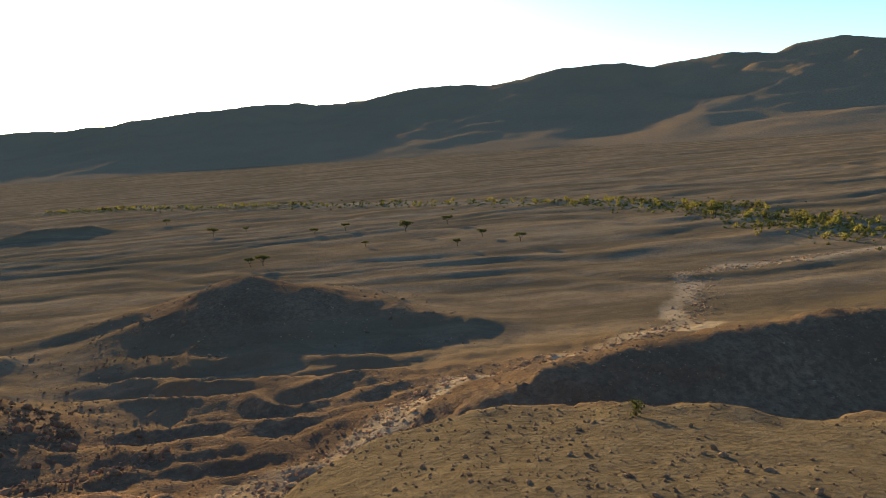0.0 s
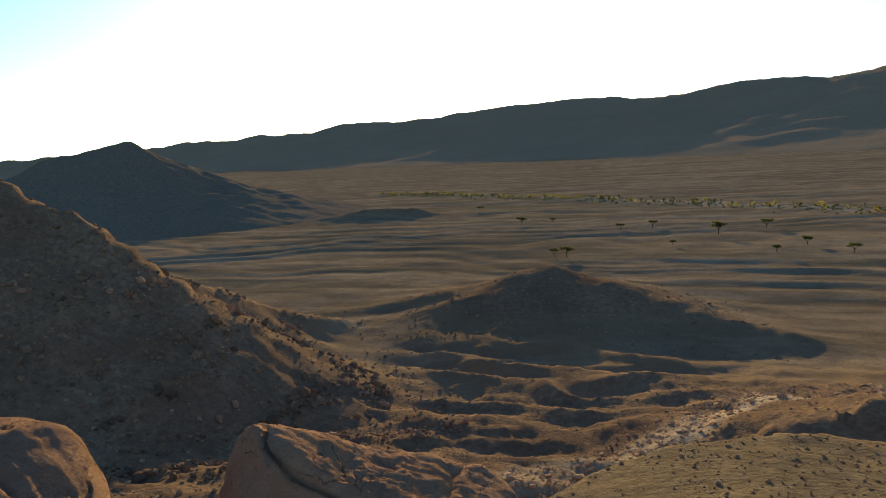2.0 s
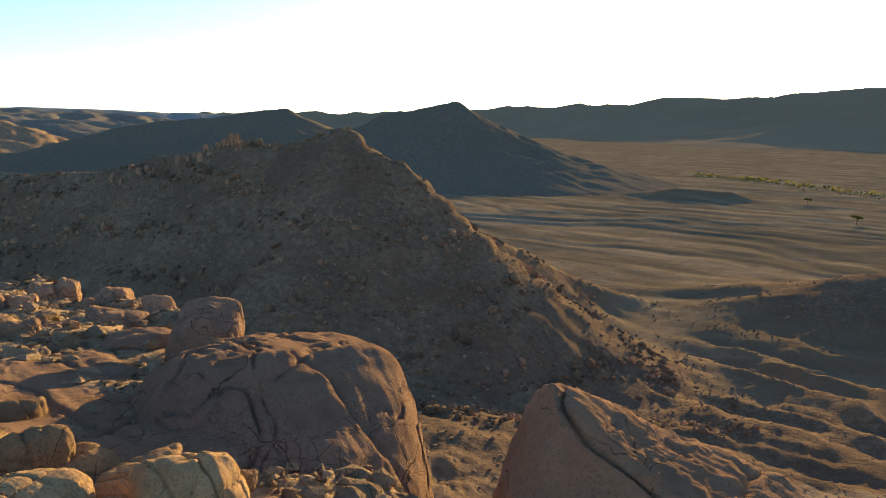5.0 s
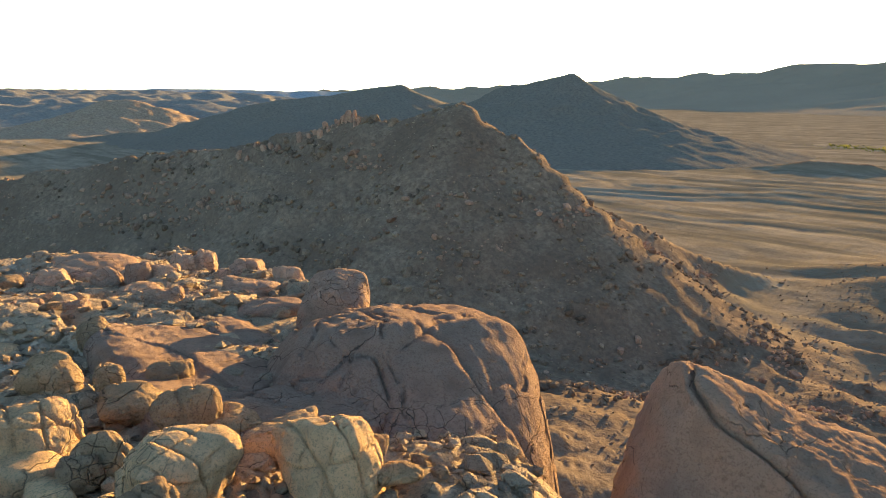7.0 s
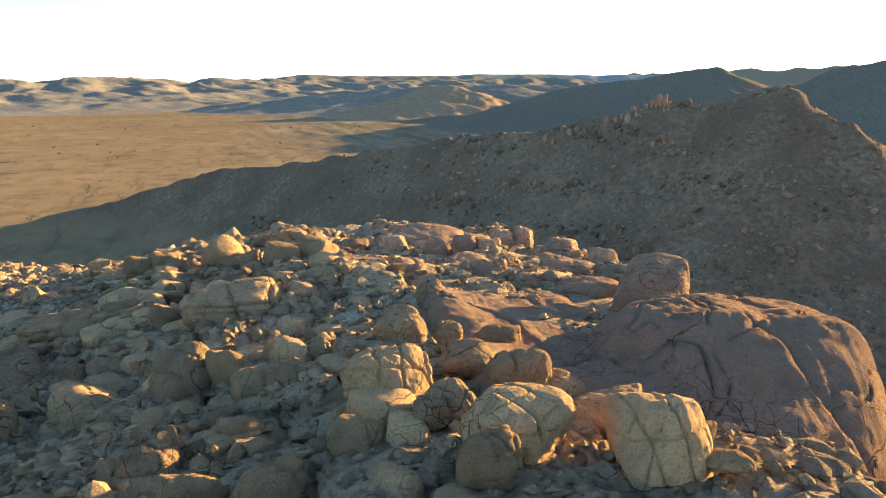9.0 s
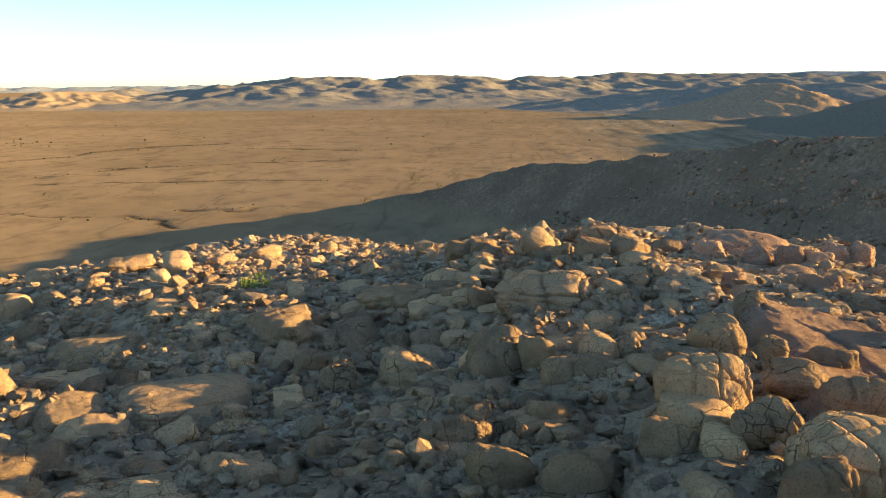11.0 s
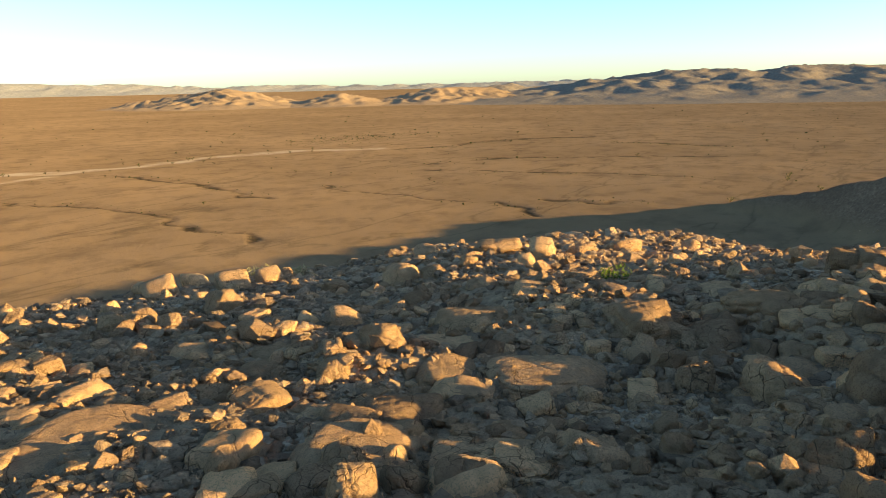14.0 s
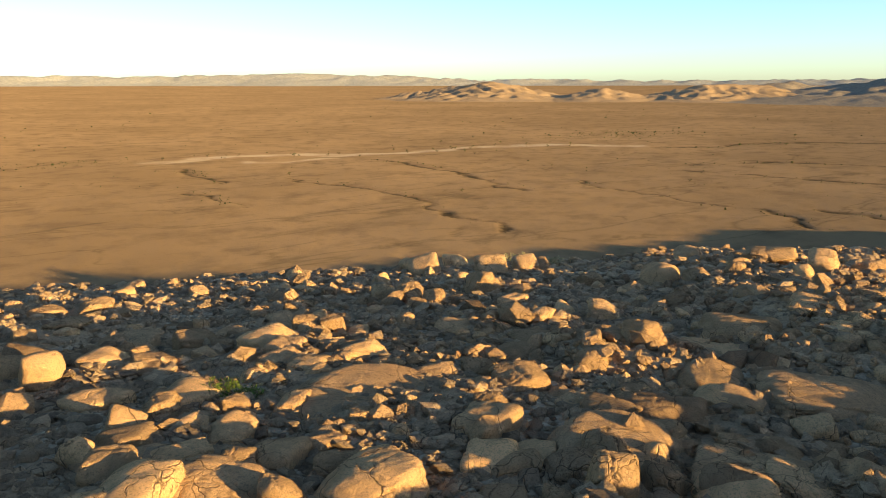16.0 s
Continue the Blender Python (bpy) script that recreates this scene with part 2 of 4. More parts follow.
def noise_tex(nt, coords, scale, detail=6, rough=0.6):
    n = nt.nodes.new("ShaderNodeTexNoise")
    n.inputs["Scale"].default_value, n.inputs["Detail"].default_value, n.inputs["Roughness"].default_value = scale, detail, rough
    nt.links.new(coords, n.inputs["Vector"])
    return n.outputs["Fac"]


def ramp(nt, fac, stops):
    n = nt.nodes.new("ShaderNodeValToRGB")
    while len(n.color_ramp.elements) < len(stops):
        n.color_ramp.elements.new(0.5)
    for e, (p, c) in zip(n.color_ramp.elements, stops):
        e.position, e.color = p, (*c, 1) if len(c) == 3 else c
    nt.links.new(fac, n.inputs[0])
    return n.outputs[0]


def mix(nt, fac, a, b, blend="MIX"):
    n = nt.nodes.new("ShaderNodeMix")
    n.data_type, n.blend_type = "RGBA", blend
    for value, socket in ((fac, n.inputs[0]), (a, n.inputs[6]), (b, n.inputs[7])):
        if isinstance(value, (int, float)):
            socket.default_value = value
        elif isinstance(value, tuple):
            socket.default_value = (*value, 1)
        else:
            nt.links.new(value, socket)
    return n.outputs[2]


def bump(nt, bsdf, height, strength, distance):
    n = nt.nodes.new("ShaderNodeBump")
    n.inputs["Strength"].default_value, n.inputs["Distance"].default_value = strength, distance
    nt.links.new(height, n.inputs["Height"])
    nt.links.new(n.outputs[0], bsdf.inputs["Normal"])


def desert_material(name, low, high, stones, scale=1.0):
    m, nt, b = material(name)
    co = nt.nodes.new("ShaderNodeNewGeometry").outputs["Position"]
    big = noise_tex(nt, co, 0.02 * scale, 8)
    small = noise_tex(nt, co, 1.5 * scale, 8, 0.7)
    base = mix(nt, big, low, high)
    col = mix(nt, ramp(nt, small, [(0.35, (0, 0, 0)), (0.7, (1, 1, 1))]), base, stones)
    nt.links.new(col, b.inputs["Base Color"])
    b.inputs["Diffuse Roughness"].default_value = 0.25
    bump(nt, b, small, 0.6, 0.3 / scale)
    return m


def line_attr(x, y, knots, width):
    """1 on a line through the knots, 0 beyond its width."""
    best = np.full(x.shape, 1e9)
    for (ax, ay), (bx, by) in zip(knots[:-1], knots[1:]):
        vx, vy = bx - ax, by - ay
        t = np.clip(((x - ax) * vx + (y - ay) * vy) / (vx * vx + vy * vy), 0, 1)
        best = np.minimum(best, np.hypot(x - ax - t * vx, y - ay - t * vy))
    return smooth(width, width * 0.4, best)


def attribute(nt, name):
    n = nt.nodes.new("ShaderNodeAttribute")
    n.attribute_name = name
    return n.outputs["Fac"]


def math_node(nt, op, a, b=0.0):
    n = nt.nodes.new("ShaderNodeMath")
    n.operation = op
    for value, socket in ((a, n.inputs[0]), (b, n.inputs[1])):
        if isinstance(value, (int, float)):
            socket.default_value = value
        else:
            nt.links.new(value, socket)
    return n.outputs[0]


def voronoi(nt, coords, scale, feature="F1", output="Distance"):
    n = nt.nodes.new("ShaderNodeTexVoronoi")
    n.feature = feature
    n.inputs["Scale"].default_value = scale
    nt.links.new(coords, n.inputs["Vector"])
    return n.outputs[output]


def rock_colour(nt, co, pale, brown, dark):
    """Weathered rock: broad tone changes, dark varnish in patches, fine speckle, and joints drawn as thin dark lines.
    """
    broad = noise_tex(nt, co, 0.9, 6, 0.6)
    patch = noise_tex(nt, co, 3.5, 9, 0.72)
    speck = noise_tex(nt, co, 28.0, 8, 0.8)
    warp = nt.nodes.new("ShaderNodeTexNoise")
    warp.inputs["Scale"].default_value, warp.inputs["Detail"].default_value = 3.0, 4
    nt.links.new(co, warp.inputs["Vector"])
    bent = nt.nodes.new("ShaderNodeVectorMath")
    bent.operation = "MULTIPLY_ADD"
    nt.links.new(warp.outputs["Color"], bent.inputs[0])
    bent.inputs[1].default_value = (0.35, 0.35, 0.35)
    nt.links.new(co, bent.inputs[2])
    wide = ramp(nt, voronoi(nt, bent.outputs[0], 1.7, "DISTANCE_TO_EDGE"), [(0.0, (1, 1, 1)), (0.009, (0, 0, 0))])
    thin = ramp(nt, voronoi(nt, bent.outputs[0], 6.5, "DISTANCE_TO_EDGE"), [(0.0, (1, 1, 1)), (0.03, (0, 0, 0))])
    where = ramp(nt, broad, [(0.53, (0, 0, 0)), (0.6, (1, 1, 1))])
    some = ramp(nt, noise_tex(nt, co, 1.9, 3), [(0.41, (0, 0, 0)), (0.55, (1, 1, 1))])
    joint = math_node(nt, "MAXIMUM", math_node(nt, "MULTIPLY", wide, some), math_node(nt, "MULTIPLY", thin, where))
    c = mix(nt, ramp(nt, broad, [(0.35, (0, 0, 0)), (0.65, (1, 1, 1))]), brown, pale)
    c = mix(nt, ramp(nt, patch, [(0.5, (0, 0, 0)), (0.72, (0.8, 0.8, 0.8))]), c, dark)
    c = mix(nt, ramp(nt, speck, [(0.34, (0.7, 0.7, 0.7)), (0.5, (0.0, 0.0, 0.0))]), c, dark)
    pits = noise_tex(nt, co, 75.0, 4, 0.7)
    c = mix(nt, ramp(nt, pits, [(0.36, (0.6, 0.6, 0.6)), (0.48, (0.0, 0.0, 0.0))]), c, dark)
    c = mix(nt, math_node(nt, "MULTIPLY", joint, 0.7), c, (0.05, 0.038, 0.03))
    height = math_node(nt, "ADD", math_node(nt, "MULTIPLY", patch, 0.8), math_node(nt, "MULTIPLY", speck, 0.85))
    height = math_node(nt, "ADD", height, math_node(nt, "MULTIPLY", pits, 0.16))
    return c, math_node(nt, "SUBTRACT", height, math_node(nt, "MULTIPLY", joint, 0.5))


def rock_material(name, pale, brown, dark):
    m, nt, b = material(name, 0.92)
    b.inputs["Diffuse Roughness"].default_value = 0.25
    co = nt.nodes.new("ShaderNodeNewGeometry").outputs["Position"]
    c, height = rock_colour(nt, co, pale, brown, dark)
    rnd = nt.nodes.new("ShaderNodeObjectInfo").outputs["Random"]
    c = mix(nt, 1.0, c, ramp(nt, rnd, [(0.0, (0.78, 0.76, 0.76)), (1.0, (1.15, 1.1, 1.02))]), "MULTIPLY")
    isle = nt.nodes.new("ShaderNodeNewGeometry").outputs["Random Per Island"]
    c = mix(nt, 1.0, c, ramp(nt, isle, [(0.0, (0.62, 0.62, 0.64)), (1.0, (1.3, 1.27, 1.22))]), "MULTIPLY")
    nt.links.new(c, b.inputs["Base Color"])
    bump(nt, b, height, 1.0, 0.07)
    return m


def channels(nt, co):
    """Thin dark channels, lined with low plants, that braid across flat ground."""
    out = None
    for turn, sx, sy, width, shift in ((50, 0.0030, 0.013, 0.0065, 3.1), (38, 0.006, 0.022, 0.009, 8.7), (66, 0.007, 0.011, 0.006, 15.2)):
        mp = nt.nodes.new("ShaderNodeMapping")
        mp.vector_type = "POINT"
        mp.inputs["Rotation"].default_value = (0, 0, radians(turn))
        mp.inputs["Scale"].default_value = (sx, sy, 0)
        mp.inputs["Location"].default_value = (shift, shift * 0.7, 0)
        nt.links.new(co, mp.inputs["Vector"])
        n = noise_tex(nt, mp.outputs[0], 1.0, 7, 0.5)
        line = ramp(nt, math_node(nt, "ABSOLUTE", math_node(nt, "SUBTRACT", n, 0.5)), [(0.0, (1, 1, 1)), (width, (0, 0, 0))])
        gap = ramp(nt, noise_tex(nt, mp.outputs[0], 2.3, 3), [(0.47, (0, 0, 0)), (0.53, (1, 1, 1))])
        line = math_node(nt, "MULTIPLY", line, gap)
        out = line if out is None else math_node(nt, "MAXIMUM", out, line)
    return out


def ground_material():
    m, nt, b = material("stony_ground", 0.95)
    b.inputs["Diffuse Roughness"].default_value = 0.25
    co = nt.nodes.new("ShaderNodeNewGeometry").outputs["Position"]
    bed, slope, wash = attribute(nt, "bed"), attribute(nt, "slope"), attribute(nt, "wash")
    # plain: sandy, with long faint bands and darker gravel spreads
    broad = noise_tex(nt, co, 0.006, 8, 0.62)
    mid = noise_tex(nt, co, 0.06, 8, 0.65)
    fine = noise_tex(nt, co, 0.9, 9, 0.75)
    grit = noise_tex(nt, co, 14.0, 5, 0.7)
    plain = mix(nt, ramp(nt, broad, [(0.35, (0, 0, 0)), (0.62, (1, 1, 1))]), (0.225, 0.142, 0.078), (0.29, 0.183, 0.102))
    plain = mix(nt, ramp(nt, mid, [(0.48, (0, 0, 0)), (0.66, (0.8, 0.8, 0.8))]), plain, (0.165, 0.106, 0.062))
    plain = mix(nt, ramp(nt, fine, [(0.55, (0, 0, 0)), (0.75, (0.7, 0.7, 0.7))]), plain, (0.15, 0.10, 0.064))
    # slopes: dark scree with paler stones
    scree = mix(nt, ramp(nt, mid, [(0.4, (0, 0, 0)), (0.6, (1, 1, 1))]), (0.165, 0.102, 0.063), (0.275, 0.175, 0.108))
    scree = mix(nt, ramp(nt, fine, [(0.42, (0.85, 0.85, 0.85)), (0.62, (0, 0, 0))]), scree, (0.14, 0.09, 0.06))
    cells = voronoi(nt, co, 2.4, "F1", "Color")
    scree = mix(nt, 0.4, scree, mix(nt, 1.0, scree, ramp(nt, cells, [(0.2, (0.4, 0.4, 0.4)), (0.8, (0.64, 0.64, 0.64))]), "OVERLAY"))
    c = mix(nt, slope, plain, scree)
    basin = mix(nt, ramp(nt, mid, [(0.4, (0, 0, 0)), (0.62, (1, 1, 1))]), (0.19, 0.136, 0.09), (0.285, 0.204, 0.135))
    basin = mix(nt, ramp(nt, fine, [(0.5, (0, 0, 0)), (0.7, (0.8, 0.8, 0.8))]), basin, (0.13, 0.092, 0.066))
    # streaks of wash gravel along the valley
    along_valley = nt.nodes.new("ShaderNodeMapping")
    along_valley.inputs["Rotation"].default_value = (0, 0, radians(-8))
    along_valley.inputs["Scale"].default_value = (0.006, 0.05, 0)
    nt.links.new(co, along_valley.inputs["Vector"])
    streak = noise_tex(nt, along_valley.outputs[0], 1.0, 9, 0.68)
    basin = mix(nt, ramp(nt, streak, [(0.42, (0.75, 0.75, 0.75)), (0.52, (0, 0, 0))]), basin, (0.12, 0.092, 0.06))
    basin = mix(nt, ramp(nt, streak, [(0.55, (0, 0, 0)), (0.66, (0.7, 0.7, 0.7))]), basin, (0.34, 0.25, 0.165))
    c = mix(nt, attribute(nt, "valley"), c, basin)
    shoulder = mix(nt, ramp(nt, fine, [(0.4, (0, 0, 0)), (0.62, (1, 1, 1))]), (0.135, 0.098, 0.062), (0.215, 0.158, 0.10))
    c = mix(nt, attribute(nt, "shoulder"), c, shoulder)
    c = mix(nt, math_node(nt, "MULTIPLY", channels(nt, co), math_node(nt, "SUBTRACT", 0.35, math_node(nt, "MULTIPLY", math_node(nt, "MAXIMUM", slope, attribute(nt, "valley")), 0.35))), c, (0.055, 0.045, 0.028))
    # the gullies' shade is put into the colour, as their cut is shallow
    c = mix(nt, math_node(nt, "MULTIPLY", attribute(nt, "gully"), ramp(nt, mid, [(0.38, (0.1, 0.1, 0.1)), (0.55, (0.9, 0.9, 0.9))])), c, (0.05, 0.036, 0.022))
    c = mix(nt, math_node(nt, "MULTIPLY", wash, ramp(nt, mid, [(0.4, (0.45, 0.45, 0.45)), (0.55, (1, 1, 1))])), c, (0.42, 0.31, 0.21))
    # hilltop: gravel between bare rock
    stone = voronoi(nt, co, 17.0, "F1", "Color")
    gravel = mix(nt, grit, (0.30, 0.215, 0.142), (0.46, 0.33, 0.22))
    gravel = mix(nt, 0.5, gravel, mix(nt, 1.0, gravel, ramp(nt, stone, [(0.2, (0.22, 0.22, 0.22)), (0.8, (0.72, 0.72, 0.72))]), "OVERLAY"))
    rock, rock_height = rock_colour(nt, co, (0.68, 0.45, 0.275), (0.56, 0.365, 0.222), (0.27, 0.185, 0.125))
    top = mix(nt, bed, gravel, rock)
    c = mix(nt, attribute(nt, "top"), c, top)
    nt.links.new(c, b.inputs["Base Color"])
    pebble = math_node(nt, "MULTIPLY", voronoi(nt, co, 17.0), math_node(nt, "MULTIPLY", attribute(nt, "top"), -0.7))
    lump = math_node(nt, "MULTIPLY", fine, math_node(nt, "SUBTRACT", 3.4, math_node(nt, "MULTIPLY", attribute(nt, "top"), 3.2)))
    broken = noise_tex(nt, co, 0.28, 9, 0.68)
    lump = math_node(nt, "ADD", lump, math_node(nt, "MULTIPLY", broken, math_node(nt, "ADD", math_node(nt, "MULTIPLY", attribute(nt, "valley"), 5.0), math_node(nt, "MULTIPLY", math_node(nt, "SUBTRACT", slope, attribute(nt, "top")), 3.2))))
    boulder = math_node(nt, "MULTIPLY", voronoi(nt, co, 2.4), math_node(nt, "MULTIPLY", slope, -1.0))
    rock_height = math_node(nt, "MULTIPLY", rock_height, math_node(nt, "MULTIPLY", bed, attribute(nt, "top")))
    height = math_node(nt, "ADD", math_node(nt, "ADD", pebble, lump), math_node(nt, "ADD", boulder, rock_height))
    bump(nt, b, height, 1.0, 0.07)
    return m


mat_ground = ground_material()
mat_mountain = desert_material("mountain_slope", (0.28, 0.186, 0.115), (0.42, 0.282, 0.178), (0.21, 0.148, 0.10), 0.2)
mat_orange = desert_material("orange_rock_slope", (0.33, 0.21, 0.125), (0.45, 0.29, 0.18), (0.2, 0.12, 0.08), 0.2)
mat_dark_hill = desert_material("dark_scree_slope", (0.175, 0.132, 0.094), (0.26, 0.19, 0.132), (0.12, 0.094, 0.072), 0.3)
# rock greyed in its base colour to stand in for distance haze
mat_far = desert_material("haze_grey_rock", (0.27, 0.26, 0.25), (0.37, 0.34, 0.31), (0.19, 0.19, 0.19), 0.05)
mat_north = desert_material("grey_brown_slope", (0.22, 0.175, 0.135), (0.34, 0.26, 0.19), (0.15, 0.13, 0.115), 0.1)
mat_rock = rock_material("weathered_rock", (0.69, 0.445, 0.262), (0.56, 0.35, 0.205), (0.26, 0.172, 0.11))
mat_red_rock = rock_material("reddish_rock", (0.80, 0.505, 0.345), (0.69, 0.41, 0.265), (0.38, 0.235, 0.16))
mat_gravel = rock_material("gravel_stones", (0.68, 0.48, 0.315), (0.52, 0.36, 0.235), (0.27, 0.19, 0.13))
mat_scree = rock_material("scree_rock", (0.38, 0.262, 0.176), (0.25, 0.166, 0.112), (0.14, 0.10, 0.072))

mat_spire = rock_material("red_spire_rock", (0.40, 0.24, 0.16), (0.31, 0.175, 0.115), (0.17, 0.105, 0.075))
mat_ledge = rock_material("dark_ledge_rock", (0.27, 0.185, 0.125), (0.18, 0.12, 0.08), (0.10, 0.07, 0.05))

STREAM = [(200, 195), (117, 206), (87, 198), (69, 195), (64, 169), (48, 140), (30, 122), (8, 110), (-2, 96), (-10, 80), (-22, 70)]
WASH = [(-122, -402), (-150, -414), (-175, -412), (-204, -399), (-239, -378), (-287, -372), (-315, -380), (-340, -376), (-378, -355), (-405, -318)]
SIDE_WASH = [(-168, -379), (-187, -371), (-213, -372)]
GULLIES = [[(-221, -358), (-228, -331), (-230, -304), (-223, -276), (-209, -232), (-208, -210)],
           [(-150, -302), (-157, -275), (-161, -260), (-164, -239), (-156, -213), (-152, -192), (-147, -171), (-141, -156)],
           [(-104, -289), (-102, -266), (-103, -250)],
           [(-126, -370), (-127, -350), (-119, -311)],
           [(-242, -226), (-239, -204), (-235, -177), (-231, -149), (-235, -132), (-225, -114), (-215, -102)],
           [(-312, -212), (-319, -187), (-321, -160), (-332, -127), (-335, -77)],
           [(-249, -120), (-250, -101), (-258, -85)],
           [(-507, -196), (-506, -153), (-500, -116)],
           [(-332, -229), (-383, -208), (-405, -164), (-433, -100)],
           [(-408, -306), (-441, -285), (-503, -279), (-554, -227)]]
BUSH_LINE = [(-330, 700), (-228, 653), (-94, 556), (82, 409), (131, 336), (136, 270), (147, 234), (190, 190)]
wander_x, wander_y = GX + fbm(GX / 30, GY / 30, 3, 91) * 7, GY + fbm(GX / 30, GY / 30, 3, 92) * 7
pale = np.maximum(line_attr(wander_x, wander_y, STREAM, 4.0), 0.9 * line_attr(wander_x, wander_y, WASH, 9.0))
pale = np.maximum(pale, 0.8 * line_attr(wander_x, wander_y, SIDE_WASH, 6.0))
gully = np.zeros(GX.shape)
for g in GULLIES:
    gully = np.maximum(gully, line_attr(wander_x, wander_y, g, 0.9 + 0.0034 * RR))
GZ -= 0.25 * gully
pale = np.maximum(pale, 0.45 * line_attr(wander_x, wander_y, BUSH_LINE, 16.0))
ground_mesh = sheet("ground", GX, GY, GZ, wrap=True)
shoulder = smooth(60, 52, RR) * smooth(48, 30, np.degrees(B)) * smooth(0, 10, GY) * smooth(2, 6, G_OUT)
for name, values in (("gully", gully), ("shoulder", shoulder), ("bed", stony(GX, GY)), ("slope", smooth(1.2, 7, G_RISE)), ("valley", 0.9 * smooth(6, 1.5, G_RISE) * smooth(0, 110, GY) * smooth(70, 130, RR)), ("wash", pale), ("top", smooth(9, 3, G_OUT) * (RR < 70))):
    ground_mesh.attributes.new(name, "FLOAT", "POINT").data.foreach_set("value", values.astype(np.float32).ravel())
ground = new("ground", ground_mesh)
ground.data.materials.append(mat_ground)
tagged(ground, "stony reddish-brown desert ground with gullies and ridges", "ground", kind="structure")


# ---- hills and ranges of their own ----
def mountain(name, label, knots, steep, width, gully, seed, mat, cell, reach, tail=1.5, kind="structure", detail=1.0, warp=0.12):
    """A range along crest knots, as a sheet over the box that holds it, cut off where it sinks below the ground."""
    xs, ys = [k[0] for k in knots], [k[1] for k in knots]
    gx = np.arange(min(xs) - reach, max(xs) + reach + cell, cell)
    gy = np.arange(min(ys) - reach, max(ys) + reach + cell, cell)
    X, Y = np.meshgrid(gx, gy)
    s = gully
    wx, wy = X + fbm(X / (s * 2), Y / (s * 2), 3, seed) * s * warp, Y + fbm(X / (s * 2), Y / (s * 2), 3, seed + 5) * s * warp
    H = crest(wx, wy, knots, steep, width, tail)
    top = max(k[2] for k in knots)
    flank = 4 * np.clip(H / top, 0, 1) * (1.03 - np.clip(H / top, 0, 1))
    H = H + flank * detail * top * (0.16 * ridged(X / s, Y / s, 4, seed + 9) - 0.06) + fbm(X / s * 2.3, Y / s * 2.3, 4, seed + 3) * 0.03 * top * flank
    G = on_grid(LAND, X, Y)
    Z = G + H
    keep = H > 0
    Z = np.where(keep, Z - 0.3, G - 1.0 - 0.01 * top)
    me = bpy.data.meshes.new(name)
    idx = -np.ones(X.shape, dtype=np.int64)
    k = keep[:-1, :-1] | keep[1:, :-1] | keep[:-1, 1:] | keep[1:, 1:]
    used = np.zeros(X.shape, dtype=bool)
    used[:-1, :-1] |= k
    used[1:, :-1] |= k
    used[:-1, 1:] |= k
    used[1:, 1:] |= k
    idx[used] = np.arange(used.sum())
    q = np.stack([idx[:-1, :-1][k], idx[:-1, 1:][k], idx[1:, 1:][k], idx[1:, :-1][k]], -1)
    me.from_pydata(np.stack([X[used], Y[used], Z[used]], -1), [], q.tolist())
    me.polygons.foreach_set("use_smooth", np.ones(len(q), dtype=bool))
    me.materials.append(mat)
    ob = new(name, me)
    tagged(ob, label, "mountain" if kind == "structure" else "hill", kind=kind)
    return ob


def up(az, r, el):
    """A crest knot that stands at this elevation angle as seen from the hilltop."""
    x, y = at(az, r)
    return x, y, max(42.2 + r * math.tan(radians(el)) - float(on_grid(LAND, x, y)), 1)


def skyline(ends, seen):
    """Crest knots along a line of (bearing, distance) ends, at the elevation angles given bearing by bearing."""
    line = sorted(ends)
    return [up(az, float(np.interp(az, [e[0] for e in line], [e[1] for e in line])), el) for az, el in seen]


SOUTH = skyline([(60, 4600), (40, 3900), (27, 3300), (12, 2600), (-6, 2250), (-30, 2000), (-62, 2200)],
                [(60, 0.7), (47.7, 0.95), (41.2, 1.2), (39.3, 1.43), (35.4, 1.69), (30.8, 1.74), (27.1, 2.25), (23, 2.21), (20.8, 2.33), (18.8, 2.6), (14.6, 2.9), (9.5, 3.12), (6.3, 2.82), (3.9, 3.05), (2, 2.97),
                 (-1.1, 3.41), (-4.5, 3.5), (-6.9, 3.17), (-9, 3.56), (-11.9, 4.05), (-15.5, 3.91), (-17.6, 3.31), (-19.7, 3.63), (-23, 3.95), (-26.2, 3.48), (-27.9, 4.01), (-30.2, 4.21), (-33, 3.75), (-45, 4.0), (-62, 3.0)])
mountain("mountain_range_south", "long dark brown mountain range with rounded summits", SOUTH, 0.28, 25, 260, 41, mat_mountain, 18, 700, detail=0.8)
PEAK = [up(54, 700, -0.9), up(50, 690, 0.0), up(46.9, 680, 1.0), up(44.5, 670, 1.5), up(42.75, 660, 1.88), up(42.0, 661, 1.45), up(39.6, 660, -0.4), up(35.8, 660, -1.7), up(31.5, 660, -2.9)]
mountain("conical_hill", "dark brown scree-covered hill with a sharp rocky peak", PEAK, 0.5, 3, 50, 51, mat_dark_hill, 3.0, 160, detail=0.45)
CUESTA = skyline([(84, 1000), (66, 830), (55, 760), (50, 800)], [(78, -2.6), (74, -2.2), (71.2, -1.75), (68.5, -1.05), (65.4, -0.35), (63.4, 0.05), (60, 0.4), (57.2, 0.88), (55, 1.15), (54.3, 0.6), (52.4, -0.3), (50, -1.2)])
mountain("cuesta_hill", "dark tilted ridge with a blunt end", CUESTA, 0.4, 4, 60, 61, mat_dark_hill, 5.0, 220, detail=0.6)
FAR_W = skyline([(47, 4500), (84, 4000)], [(47, 0.75), (53, 0.8), (59.7, 0.65), (62.7, 0.67), (67.3, 0.79), (72.1, 0.83), (76.6, 0.5), (84, 0.6)])
